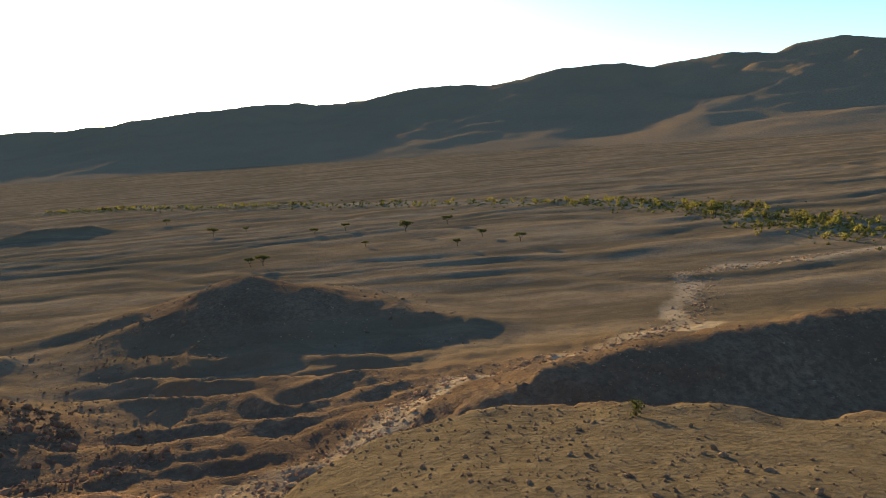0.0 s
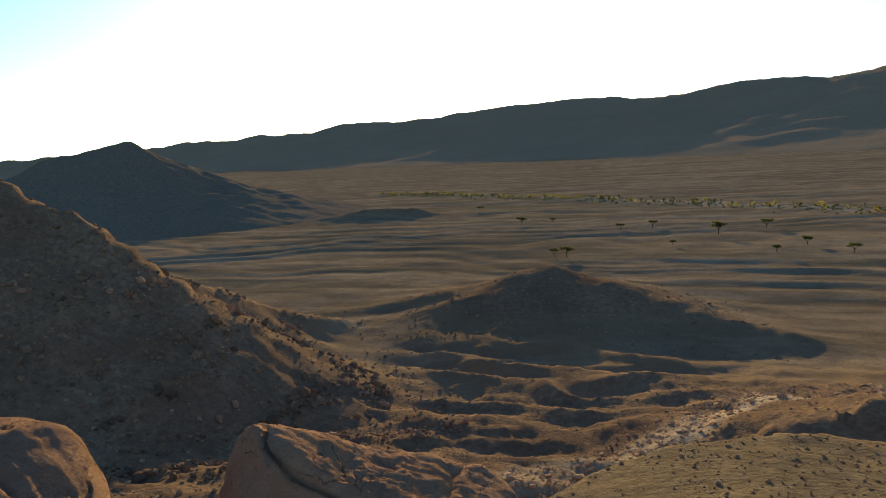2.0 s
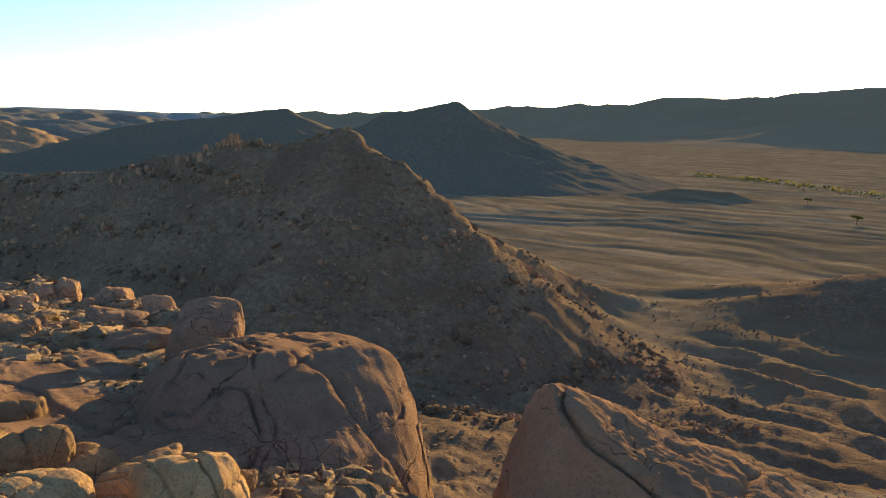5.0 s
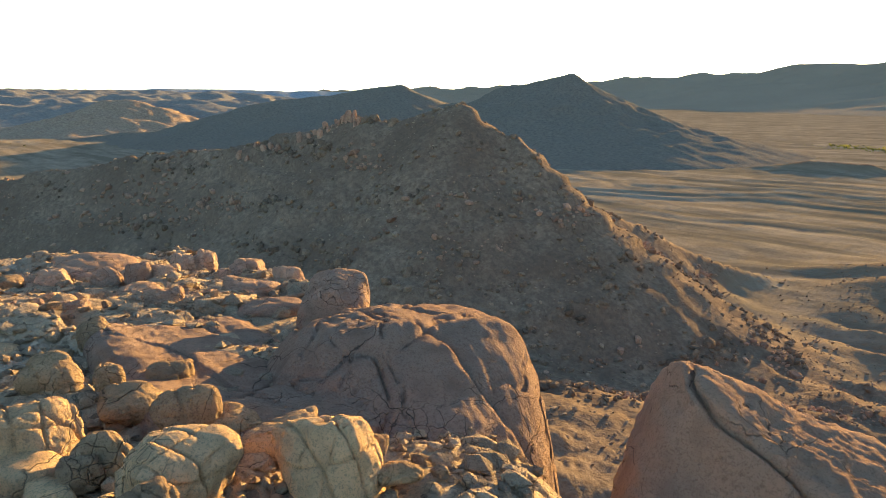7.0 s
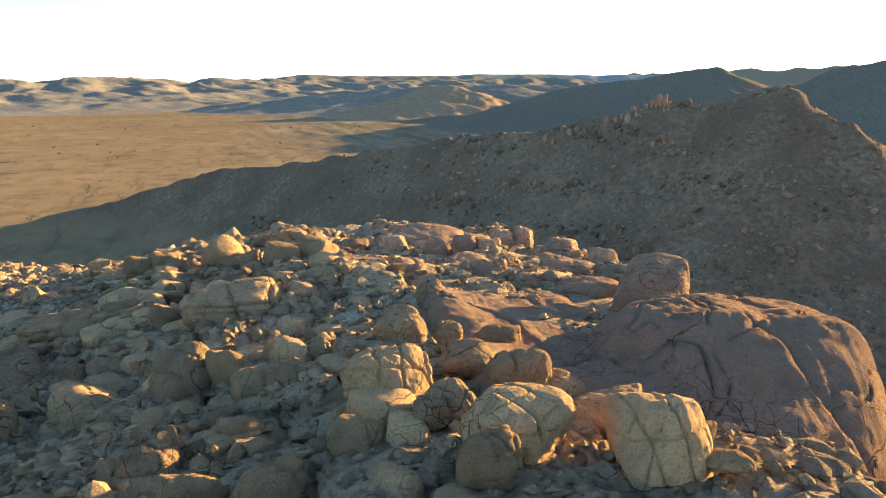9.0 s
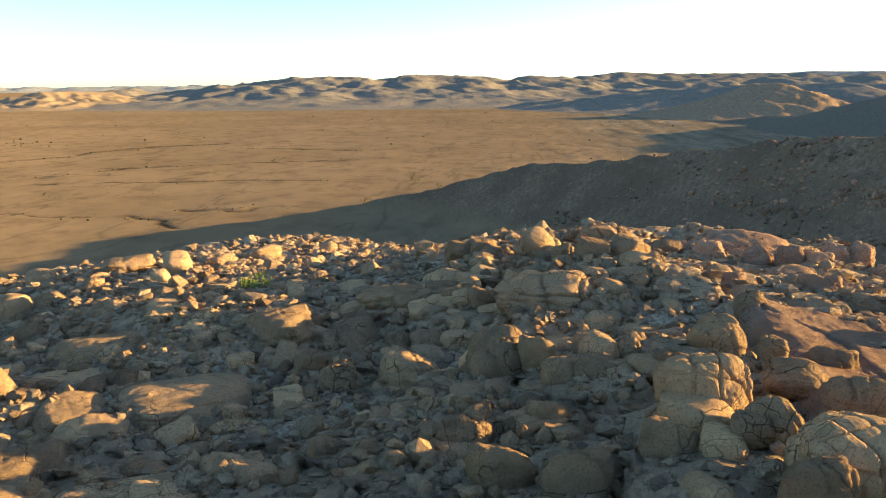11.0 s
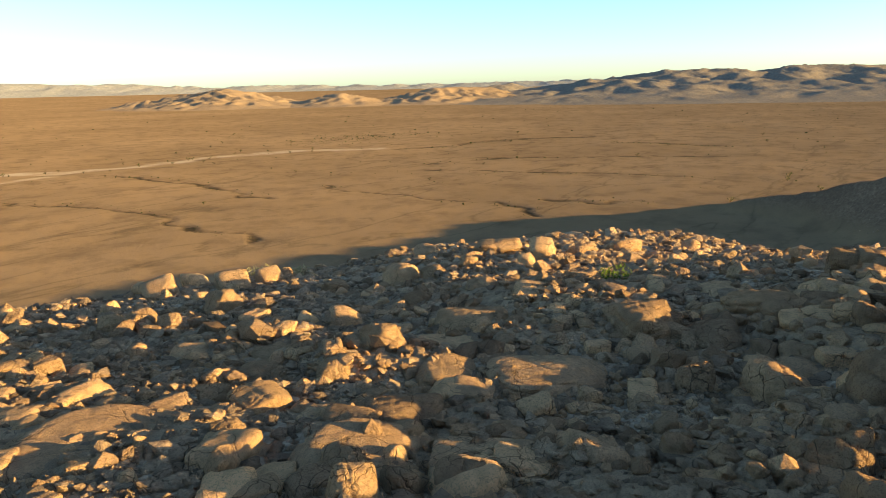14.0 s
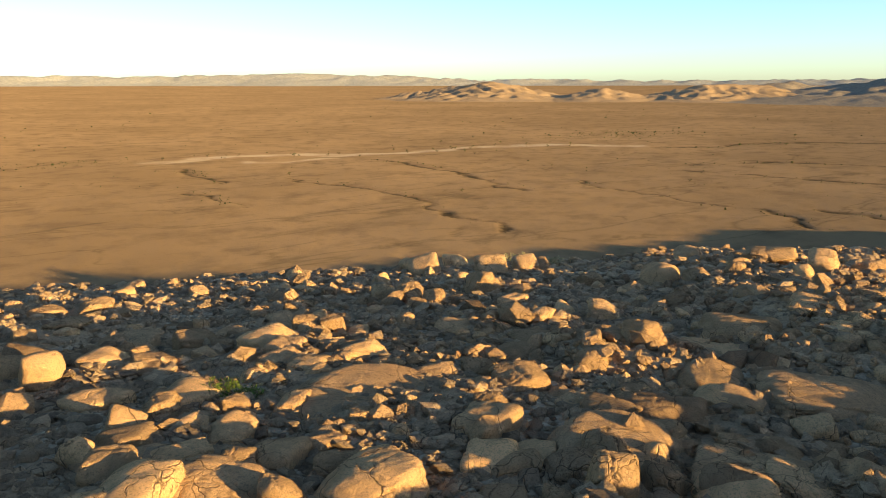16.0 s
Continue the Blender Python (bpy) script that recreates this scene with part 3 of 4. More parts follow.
mountain("mountain_range_west", "distant desert range, its rock greyed for haze", FAR_W, 0.25, 30, 300, 71, mat_far, 26, 800)
ORANGE = [up(78, 1150, -1.7), up(76.3, 1130, -0.7), up(75, 1120, 0.05), up(73.2, 1120, 0.1), up(71.3, 1130, -0.6), up(69, 1140, -1.3)]
mountain("orange_hill", "low rounded hill of bare orange rock", ORANGE, 0.4, 6, 45, 81, mat_orange, 5, 160, detail=1.3)
SPURS = skyline([(92, 1500), (70, 1350)], [(92, -1.5), (89, -1.1), (86, -0.75), (83, -0.45), (79, -0.2), (74, 0.0), (69, 0.1)])
mountain("foothills_west", "dark broken foothills below the desert range", SPURS, 0.2, 6, 100, 141, mat_north, 8, 420, detail=1.6)
NORTH = skyline([(66, 2900), (84, 2700), (91, 2300), (101, 2050), (112, 2000), (119, 2150)],
                [(66, 0.6), (72, 0.7), (80, 0.75), (84, 0.9), (86.5, 0.53), (90, 0.64), (91.6, 0.38), (93.5, 0.58), (96.7, 0.7), (100.2, 0.61), (103, 0.52), (106.3, 0.56), (108.8, 0.5), (110, 0.38), (111, 0.1), (113.1, -0.1), (115.7, -0.4), (118, -0.1), (120, -0.3)])
mountain("mountain_range_north", "rugged brown desert hills with deep shaded gullies", NORTH, 0.15, 10, 150, 91, mat_north, 10, 620, detail=1.3)
LOW = [up(120, 1900, -0.3), up(122, 1850, -0.2), up(124, 1800, -0.25), up(127.5, 1750, -1.0), up(131, 1750, -0.5), up(133, 1760, -1.0)]
mountain("low_hills", "low brown desert hills on the plain", LOW, 0.26, 4, 45, 101, mat_mountain, 7, 240, detail=1.6)
ISO = [up(133.5, 1850, -1.0), up(136.5, 1850, -0.4), up(138.9, 1830, 0.0), up(141, 1850, -0.35), up(145, 1880, -0.85)]
mountain("isolated_hill", "isolated brown hill rising from the flat plain", ISO, 0.26, 3, 45, 111, mat_mountain, 7, 240, detail=1.6)
MESA = skyline([(112, 4650), (140, 4500), (166, 4750)], [(112, 0.1), (120, 0.05), (126, 0.05), (134, 0.12), (140, 0.1), (145.5, 0.4), (149, 0.45), (152.6, 0.58), (156, 0.49), (159, 0.42), (162.5, 0.33), (168, 0.37), (173, 0.3)])
mountain("mesa", "long distant mesa on the horizon, greyed for haze", MESA, 0.3, 60, 160, 121, mat_far, 24, 600, detail=1.4)
FOOTHILL = [up(-15.5, 1680, -0.9), up(-19.6, 1680, 0.5), up(-23, 1700, 1.3), up(-28, 1740, 2.2), up(-34, 1800, 2.9), up(-44, 1900, 3.2)]
mountain("foothills_south", "dark brown spur in front of the mountain range", FOOTHILL, 0.3, 8, 110, 131, mat_mountain, 12, 420)


# ---- rocks ----
def ico(sub):
    bm = bmesh.new()
    bmesh.ops.create_icosphere(bm, subdivisions=sub, radius=1.0)
    v = np.array([p.co[:] for p in bm.verts])
    f = np.array([[p.index for p in face.verts] for face in bm.faces])
    bm.free()
    return v / np.linalg.norm(v, axis=1)[:, None], f


ICO = {k: ico(k) for k in (1, 2, 3, 4, 5, 6, 7)}
ICO[0] = (np.array([(1, 0, 0), (-1, 0, 0), (0, 1, 0), (0, -1, 0), (0, 0, 1), (0, 0, -1)], float),
          np.array([(0, 2, 4), (2, 1, 4), (1, 3, 4), (3, 0, 4), (2, 0, 5), (1, 2, 5), (3, 1, 5), (0, 3, 5)]))


def noise3(p, scale, octaves, seed):
    q = p * scale
    return (fbm(q[:, 0] + 3.1, q[:, 1] - 1.7, octaves, seed) + fbm(q[:, 1] + 9.2, q[:, 2] + 4.4, octaves, seed + 3) + fbm(q[:, 2] - 5.5, q[:, 0] + 7.3, octaves, seed + 6)) / 2


def mesh_of(name, verts, faces, mat, soft=True):
    me = bpy.data.meshes.new(name)
    me.vertices.add(len(verts))
    me.vertices.foreach_set("co", np.asarray(verts, dtype=np.float32).ravel())
    n = faces.shape[1]
    me.loops.add(faces.size)
    me.loops.foreach_set("vertex_index", faces.ravel().astype(np.int32))
    me.polygons.add(len(faces))
    me.polygons.foreach_set("loop_start", np.arange(0, faces.size, n, dtype=np.int32))
    me.polygons.foreach_set("use_smooth", np.full(len(faces), soft))
    me.update(calc_edges=True)
    me.materials.append(mat)
    return me


def joints(v, seed, sets, sharp):
    """How far each point of a rock sinks along its joints: sharp grooves with worn shoulders, and blocks that stand a little proud or back."""
    rng = np.random.default_rng(seed)
    bend = noise3(v, 1.1, 3, seed + 41)
    drop = np.zeros(len(v))
    for normal, spacing, depth in sets:
        n = np.array(normal, float) + rng.normal(0, 0.16, 3)
        n /= np.linalg.norm(n)
        c = (v @ n + bend * 0.10) / spacing + rng.random()
        k = np.round(c)
        live = (hash2(k, k * 0 + 3, seed) > 0.25) * (0.4 + 0.6 * hash2(k, k * 0 + 5, seed))
        gap = np.abs(c - k) * spacing
        drop = drop + live * depth * (np.exp(-(gap / sharp) ** 2) + 0.3 * np.exp(-gap / (sharp * 4))) - (hash2(np.floor(c), k * 0 + 7, seed) - 0.5) * depth * 0.5
    return drop


def rock_shape(seed, sub, planes=12, edge=9.0, joint=(), rough=0.07, size=(1, 1, 1), sharp=0.035):
    """A block about 2 across: a convex body of random facets with worn edges, split along its joints."""
    rng = np.random.default_rng(seed)
    d, f = ICO[sub]
    p = rng.normal(size=(planes, 3))
    p = np.concatenate([p / np.linalg.norm(p, axis=1)[:, None], np.eye(3), -np.eye(3)])
    off = np.concatenate([rng.uniform(0.78, 1.0, planes), rng.uniform(0.86, 1.0, 6)])
    r = (np.maximum(d @ p.T, 0) / off) ** edge
    v = d * (r.sum(1) ** (-1 / edge))[:, None]
    v = v * np.array(size)
    grow = noise3(v, 1.3, 3, seed) * rough + noise3(v, 5.0, 4, seed + 11) * rough * 0.35
    if joint:
        grow = grow - joints(v, seed + 20, joint, sharp)
    return v + d * grow[:, None], f


def surface(x, y):
    """The height of the ground at a place, with the relief of the hilltop."""
    return np.atleast_1d(on_grid(GZ, x, y))


def base_height(x, y):
    """Where a rock sits: on the ground, but not on top of the bedrock's own bumps."""
    return min(float(on_grid(GZ, x, y)), float(on_grid(LAND, x, y)) + 0.03)


BLOCKY = (((1, 0.2, 0.1), 0.75, 0.07), ((-0.2, 1, 0.1), 0.8, 0.06))
CRACKED = (((1, 0.3, 0.15), 0.55, 0.10), ((-0.3, 1, 0.2), 0.6, 0.09), ((0.1, 0.2, 1), 0.7, 0.08))
MASSIVE = (((1, 0.4, 0.3), 0.7, 0.11), ((-0.3, 0.5, 1), 0.75, 0.08), ((-0.2, 1, 0.2), 0.9, 0.09))
LAYERED = (((0.15, 0.1, 1), 0.5, 0.05), ((1, 0.3, 0), 0.36, 0.06), ((-0.35, 1, 0), 0.7, 0.05))


def family(name, seed, count, planes, edge, joint, rough):
    """Rocks of one kind, each with a coarser mesh for small sizes and a finer one for large."""
    return [(mesh_of(name, *rock_shape(seed + i, 5, planes + i % 3, edge + i % 3 * 2.5, joint, rough, sharp=0.035), mat_rock),
             mesh_of(name, *rock_shape(seed + i, 6, planes + i % 3, edge + i % 3 * 2.5, joint, rough, sharp=0.02), mat_rock)) for i in range(count)]


STONES = [mesh_of("stone", *rock_shape(180 + i, 3, 7 + i % 5, 22, (), 0.06), mat_rock) for i in range(12)]
BOULDERS = family("boulder", 200, 12, 7, 12, BLOCKY, 0.06)
PILLOWS = family("boulder", 300, 8, 12, 5.5, MASSIVE, 0.08)
PILES = family("boulder", 330, 7, 12, 6.5, CRACKED, 0.07)
DOMES = family("boulder", 350, 6, 9, 7, BLOCKY, 0.07)
SLABS = family("flat_rock", 400, 6, 6, 4.0, LAYERED, 0.07)


def boulder(meshes, az, r, w, h, label, group, name="boulder", depth=None, sink=0.35, turn=None, tilt=8, mat=None, lift=0.0):
    """A rock as wide and high as given, sunk a little into the ground at that bearing and distance."""
    rng = random.Random(int(az * 131 + r * 977))
    me = meshes[rng.randrange(len(meshes))]
    ob = new(name, me[w > 0.13 * r] if isinstance(me, tuple) else me)
    x, y = at(az, r + w * 0.3)
    full = h / (1 - sink)
    yaw = rng.uniform(-25, 25) + az if turn is None else turn
    ob.matrix_world = pose(x, y, base_height(x, y) + h - full / 2 + lift, rng.uniform(-tilt, tilt), rng.uniform(-tilt, tilt), yaw) @ Matrix.Diagonal((w / 2, (depth or w * rng.uniform(0.75, 1.1)) / 2, full / 2, 1))
    if mat:
        ob.material_slots[0].link = "OBJECT"
        ob.material_slots[0].material = mat
    return tagged(ob, label, "rock", group)


def cluster(meshes, items, label, group, tall=1.0, **more):
    for az, r, w, h in items:
        boulder(meshes, az, r, max(w * 0.96, h * 0.9), min(h * tall * 0.88, w * 0.66), label, group, **more)


# the great slab at the brink, and the wedge beside it
def brink_slab():
    v, f = rock_shape(511, 7, 9, 7, (((1, 0.35, 0.1), 1.15, 0.03), ((-0.25, 1, 0.1), 0.8, 0.03)), 0.03, (2.22, 1.12, 0.92), 0.02)
    v = v + np.array([0, 0, 1.0]) * (noise3(v, 0.9, 3, 512) * 0.09 + noise3(v, 5.0, 4, 519) * 0.022 + noise3(v, 16.0, 4, 518) * 0.008)[:, None]
    for seed, scale, depth in ((515, 0.7, 0.06), (516, 1.2, 0.04)):
        v[:, 2] -= depth * np.exp(-(noise3(v, scale, 3, seed) / 0.018) ** 2)
    v[:, 2] -= 0.42 * np.maximum(-v[:, 0], 0) ** 1.3
    v[:, 2] -= 0.4 * np.maximum(-v[:, 0] - 0.9, 0) * smooth(-0.6, 0.2, v[:, 2])
    ob = new("flat_rock", mesh_of("flat_rock", v, f, mat_red_rock))
    x, y = at(54.3, 5.35)
    ob.matrix_world = pose(x, y, 39.62, 4, 6, 163)
    tagged(ob, "long rounded slab of reddish-brown cracked bedrock at the brink", "rock")


def bedrock_sheet():
    v, f = rock_shape(541, 7, 7, 8, (((1, 0.5, 0.1), 0.9, 0.045), ((-0.4, 1, 0.1), 0.7, 0.04)), 0.03, (1.9, 0.8, 0.56), 0.018)
    v[:, 2] += noise3(v, 1.1, 3, 542) * 0.06 + noise3(v, 6.0, 4, 543) * 0.018
    ob = new("flat_rock", mesh_of("flat_rock", v, f, mat_red_rock))
    ob.matrix_world = pose(-5.5, 2.1, 39.58, 5, 3, 172)
    tagged(ob, "low smooth sheet of grey-brown bedrock behind the boulder pile", "rock")


def brink_wedge():
    d, f = ICO[7]
    faces = ((0.45, -0.12, 0.88, 0.58), (-0.88, -0.2, 0.42, 0.79), (-0.1, -0.93, 0.35, 0.5), (0, 1, 0.1, 0.6), (0.95, 0, 0.3, 0.95), (0, 0, -1, 0.95),
             (-0.62, -0.7, 0.35, 0.72), (0.5, -0.72, 0.48, 0.66), (0.2, 0.5, 0.84, 0.72), (-0.95, 0.3, -0.1, 0.92))
    r = sum(np.maximum(d @ np.array(p[:3]) / np.linalg.norm(p[:3]) / p[3], 0) ** 22 for p in faces)
    v = d * (r ** (-1 / 22))[:, None]
    grow = noise3(v, 1.4, 4, 531) * 0.045 + noise3(v, 7.0, 5, 532) * 0.026 + noise3(v, 22.0, 4, 534) * 0.008
    for nx, ny, nz, off, depth, step in ((0.62, 0.1, 0.78, 0.36, 0.09, 0.035), (0.9, -0.2, -0.35, 0.35, 0.035, -0.01)):
        cut = v @ np.array([nx, ny, nz]) - off + noise3(v, 1.8, 4, 533) * 0.09
        grow = grow - depth * np.exp(-(cut / 0.014) ** 2) + step * (cut < 0)
    v = v + d * grow[:, None]
    ob = new("boulder", mesh_of("boulder", v, f, mat_red_rock))
    x, y = at(28.0, 4.5)
    ob.matrix_world = pose(x, y, 39.6, 0, 0, 28)
    tagged(ob, "wedge-shaped reddish boulder with a deep diagonal crack", "rock")


brink_slab()
bedrock_sheet()
brink_wedge()
boulder(BOULDERS[3:4], 59.6, 7.0, 0.68, 0.52, "squarish reddish block resting on the slab's end", "blocks along the crest", mat=mat_red_rock, tilt=3, turn=40)
cluster(PILES, [(80.3, 11.23, 0.35, 0.18), (78.5, 9.98, 0.51, 0.22), (76.2, 10.79, 0.53, 0.20), (75.2, 10.08, 0.49, 0.30), (73.2, 9.94, 0.41, 0.36), (71.6, 9.98, 0.34, 0.53), (70.3, 10.71, 0.35, 0.48), (68.9, 10.81, 0.45, 0.39),
                (67.5, 10.14, 0.23, 0.17), (66.0, 10.38, 0.66, 0.28), (63.0, 9.16, 0.45, 0.36), (65.9, 8.66, 0.78, 0.22), (69.2, 8.20, 0.26, 0.44), (71.5, 7.95, 0.48, 0.30), (73.2, 8.72, 0.69, 0.16), (80.8, 8.27, 0.31, 0.19),
                (79.4, 8.72, 0.26, 0.21), (77.5, 8.05, 0.42, 0.18)],
        "rounded reddish-brown rock of a jointed outcrop on the crest", "jointed outcrop on the crest", mat=mat_red_rock, sink=0.45)
cluster(SLABS, [(75.6, 11.15, 1.34, 0.34), (64.6, 7.62, 0.83, 0.22)],
        "long flat reddish rock lying in the outcrop", "jointed outcrop on the crest", name="flat_rock", mat=mat_red_rock, tilt=3, sink=0.5)
cluster(PILLOWS + PILES, [(78.6, 5.48, 0.41, 0.23), (75.0, 5.27, 0.24, 0.24), (79.6, 4.35, 0.61, 0.34), (73.6, 4.76, 0.40, 0.17), (71.3, 5.38, 0.32, 0.10), (69.9, 4.36, 0.43, 0.31), (67.6, 4.33, 0.42, 0.16), (75.2, 3.96, 0.39, 0.23),
                (70.8, 3.55, 0.58, 0.27), (63.3, 4.08, 0.58, 0.20), (59.7, 3.52, 0.53, 0.40), (72.7, 3.25, 0.34, 0.23), (76.8, 3.87, 0.27, 0.10), (56.6, 3.97, 0.12, 0.12), (55.0, 3.56, 0.28, 0.08)],
        "rounded tan boulder in a tight pile of cracked rocks", "piled boulders beside the slab", lift=0.10, sink=0.45, tilt=6)
cluster(PILLOWS, [(89.8, 7.31, 1.11, 0.45), (95.1, 7.86, 0.34, 0.49), (97.2, 8.27, 0.36, 0.36), (101.6, 8.58, 1.09, 0.27), (93.0, 7.30, 0.41, 0.17), (94.1, 5.69, 0.58, 0.47), (91.2, 5.58, 0.46, 0.39), (87.5, 5.87, 0.30, 0.25),
                (89.4, 5.21, 0.46, 0.20), (90.8, 4.56, 0.39, 0.20), (87.0, 5.16, 0.39, 0.17), (106.3, 6.35, 0.46, 0.34), (100.5, 6.16, 0.93, 0.39), (97.1, 4.40, 0.48, 0.42), (82.7, 3.83, 0.34, 0.22), (84.6, 5.61, 0.23, 0.21),
                (82.3, 5.26, 0.26, 0.23), (88.8, 9.58, 0.33, 0.32), (75.9, 7.06, 0.33, 0.23), (94.8, 3.70, 0.49, 0.27), (89.1, 3.57, 0.48, 0.34)],
        "big rounded cracked boulder standing out of the bedrock", "big rounded boulders", lift=0.0, sink=0.5, tilt=6)
cluster(SLABS, [(125.0, 6.59, 0.77, 0.17), (117.1, 6.35, 1.22, 0.23), (122.7, 8.42, 0.87, 0.31), (123.6, 7.36, 1.14, 0.15), (133.5, 6.83, 0.56, 0.21), (109.9, 7.72, 1.01, 0.37), (105.1, 7.56, 0.85, 0.26), (100.1, 8.49, 0.88, 0.34),
                (128.9, 5.45, 0.72, 0.26), (120.3, 5.19, 0.40, 0.12), (117.3, 5.48, 0.35, 0.13), (139.2, 7.30, 0.79, 0.22), (136.9, 7.85, 0.79, 0.17), (121.3, 10.47, 0.74, 0.19), (115.8, 4.69, 0.46, 0.10), (151.6, 5.52, 1.39, 0.15),
                (163.2, 4.12, 0.78, 0.27), (133.3, 4.50, 1.02, 0.14), (122.4, 4.26, 0.98, 0.10)],
        "low flat slab of cracked brown bedrock among gravel", "flat bedrock slabs", name="flat_rock", tilt=2, tall=0.75, lift=-0.02, sink=0.55, turn=30)
cluster(BOULDERS, [(139.0, 6.02, 0.47, 0.22), (141.7, 6.47, 0.23, 0.24), (132.5, 5.33, 0.47, 0.17), (128.8, 5.13, 0.29, 0.15), (124.0, 5.03, 0.22, 0.11), (141.6, 5.39, 0.31, 0.13), (129.4, 7.43, 0.53, 0.29), (135.7, 7.61, 0.22, 0.18),
                (108.6, 5.39, 0.19, 0.18), (108.1, 4.74, 0.23, 0.16), (100.9, 5.15, 0.26, 0.11), (98.3, 5.78, 0.36, 0.05), (142.1, 6.45, 0.34, 0.22), (138.8, 6.06, 0.38, 0.18), (145.6, 6.49, 0.17, 0.15), (141.3, 5.24, 0.18, 0.17),
                (142.7, 4.80, 0.21, 0.24), (168.0, 5.27, 0.45, 0.13), (169.4, 4.62, 0.37, 0.22), (165.9, 5.88, 0.35, 0.18), (160.7, 5.77, 0.29, 0.13), (151.7, 5.23, 0.21, 0.09), (162.7, 6.44, 0.33, 0.12), (174.0, 7.81, 0.36, 0.20)],
        "weathered tan boulder lying on the stony hilltop", "loose boulders on the hilltop", sink=0.3)
cluster(DOMES + PILLOWS[:3], [(154.2, 4.34, 0.36, 0.20), (152.1, 3.87, 0.67, 0.27), (158.8, 4.01, 0.34, 0.25), (161.5, 4.58, 0.28, 0.20), (140.8, 4.25, 0.34, 0.18), (136.5, 4.27, 0.36, 0.17), (141.8, 3.87, 0.32, 0.15), (133.6, 3.97, 0.34, 0.36),
                (129.4, 4.22, 0.32, 0.24), (124.8, 4.21, 0.34, 0.24), (119.7, 4.42, 0.61, 0.16), (137.4, 3.87, 0.29, 0.20), (133.6, 4.48, 0.30, 0.20)],
        "sunlit golden-brown boulder with cracks near the standpoint", "sunlit boulders near the standpoint", tall=0.8, sink=0.35, tilt=6)
cluster(BOULDERS, [(166.0, 8.06, 0.32, 0.23), (162.4, 8.53, 0.52, 0.24), (163.6, 7.87, 0.37, 0.08), (160.6, 8.06, 0.29, 0.14), (163.0, 8.41, 0.21, 0.14), (173.2, 8.05, 0.45, 0.26), (171.2, 8.12, 0.38, 0.16), (169.5, 7.95, 0.38, 0.19),
                (173.0, 10.30, 0.33, 0.20), (171.3, 12.23, 0.59, 0.20), (170.3, 10.87, 0.68, 0.16), (168.3, 12.12, 0.55, 0.24), (166.8, 11.85, 0.29, 0.09), (165.5, 7.41, 0.41, 0.08), (166.8, 7.25, 0.65, 0.04), (170.1, 6.94, 0.25, 0.09),
                (148.4, 6.75, 0.23, 0.11), (152.5, 6.76, 0.22, 0.06), (151.7, 7.19, 0.35, 0.11), (155.2, 11.00, 0.27, 0.18), (154.0, 11.85, 0.14, 0.28), (154.4, 8.82, 0.37, 0.20), (152.7, 8.73, 0.35, 0.23), (151.7, 9.45, 0.23, 0.21)],
        "angular tan rock catching low golden sun", "angular rocks on the hilltop", sink=0.25)
cluster(BOULDERS, [(148.3, 11.69, 0.42, 0.31), (146.4, 11.23, 0.49, 0.42), (145.7, 10.59, 0.34, 0.16), (144.4, 10.80, 0.35, 0.28), (120.0, 16.18, 1.13, 0.27), (126.4, 10.29, 0.43, 0.23), (132.3, 13.71, 0.54, 0.26), (140.5, 12.31, 0.68, 0.40),
                (124.9, 13.10, 0.52, 0.25), (122.3, 14.14, 0.38, 0.28), (135.9, 17.35, 0.42, 0.28), (127.7, 10.13, 0.17, 0.18), (96.1, 10.36, 0.58, 0.32), (86.8, 9.15, 0.42, 0.41), (84.1, 9.28, 0.47, 0.29), (81.3, 10.86, 0.46, 0.18),
                (78.5, 10.61, 0.50, 0.19), (87.6, 11.91, 0.45, 0.26), (94.8, 10.39, 0.49, 0.33), (86.7, 11.85, 0.49, 0.28)],
        "blocky tan rock near the far edge of the hilltop", "blocks near the hilltop's edge", sink=0.25)

# the jointed blocks packed between the larger boulders
rng = random.Random(15)
for i in range(14):
    for j in range(11):
        u, v = -8.6 + i * 0.44 + rng.gauss(0, 0.08), -1.4 + j * 0.40 + (i % 2) * 0.2 + rng.gauss(0, 0.07)
        az, r = math.degrees(math.atan2(-u, v)), math.hypot(u, v)
        if az < 60 + max(0, 6 - r) * 1.5 or r < 3.1 or rng.random() < 0.45 or (az > 82 and r < 4.8) or (az < 77 and 4.6 < r < 7.6):
            continue
        w = rng.uniform(0.2, 0.42)
        boulder(STONES, az, r, w, w * rng.uniform(0.2, 0.45), "blocky tan piece of jointed bedrock", "jointed bedrock blocks", name="bedrock_block", depth=w * rng.uniform(0.6, 0.95), turn=rng.gauss(18, 9), tilt=10, sink=0.45)

SHARDS = [mesh_of("flat_rock", *rock_shape(440 + i, 4, 6, 6.0 + i % 3 * 3, LAYERED[1:], 0.07, sharp=0.06), mat_rock) for i in range(8)]
rng = random.Random(23)
for i in range(120):
    az, r = rng.uniform(90, 172), 4.0 + 6.5 * rng.random()
    w = rng.uniform(0.22, 0.62)
    boulder(SHARDS, az, r, w, w * rng.uniform(0.16, 0.3), "low broken piece of brown bedrock among gravel", "broken bedrock pieces", name="flat_rock", depth=w * rng.uniform(0.5, 0.9), turn=rng.gauss(30, 14), tilt=5, sink=0.5)

rng = random.Random(5)
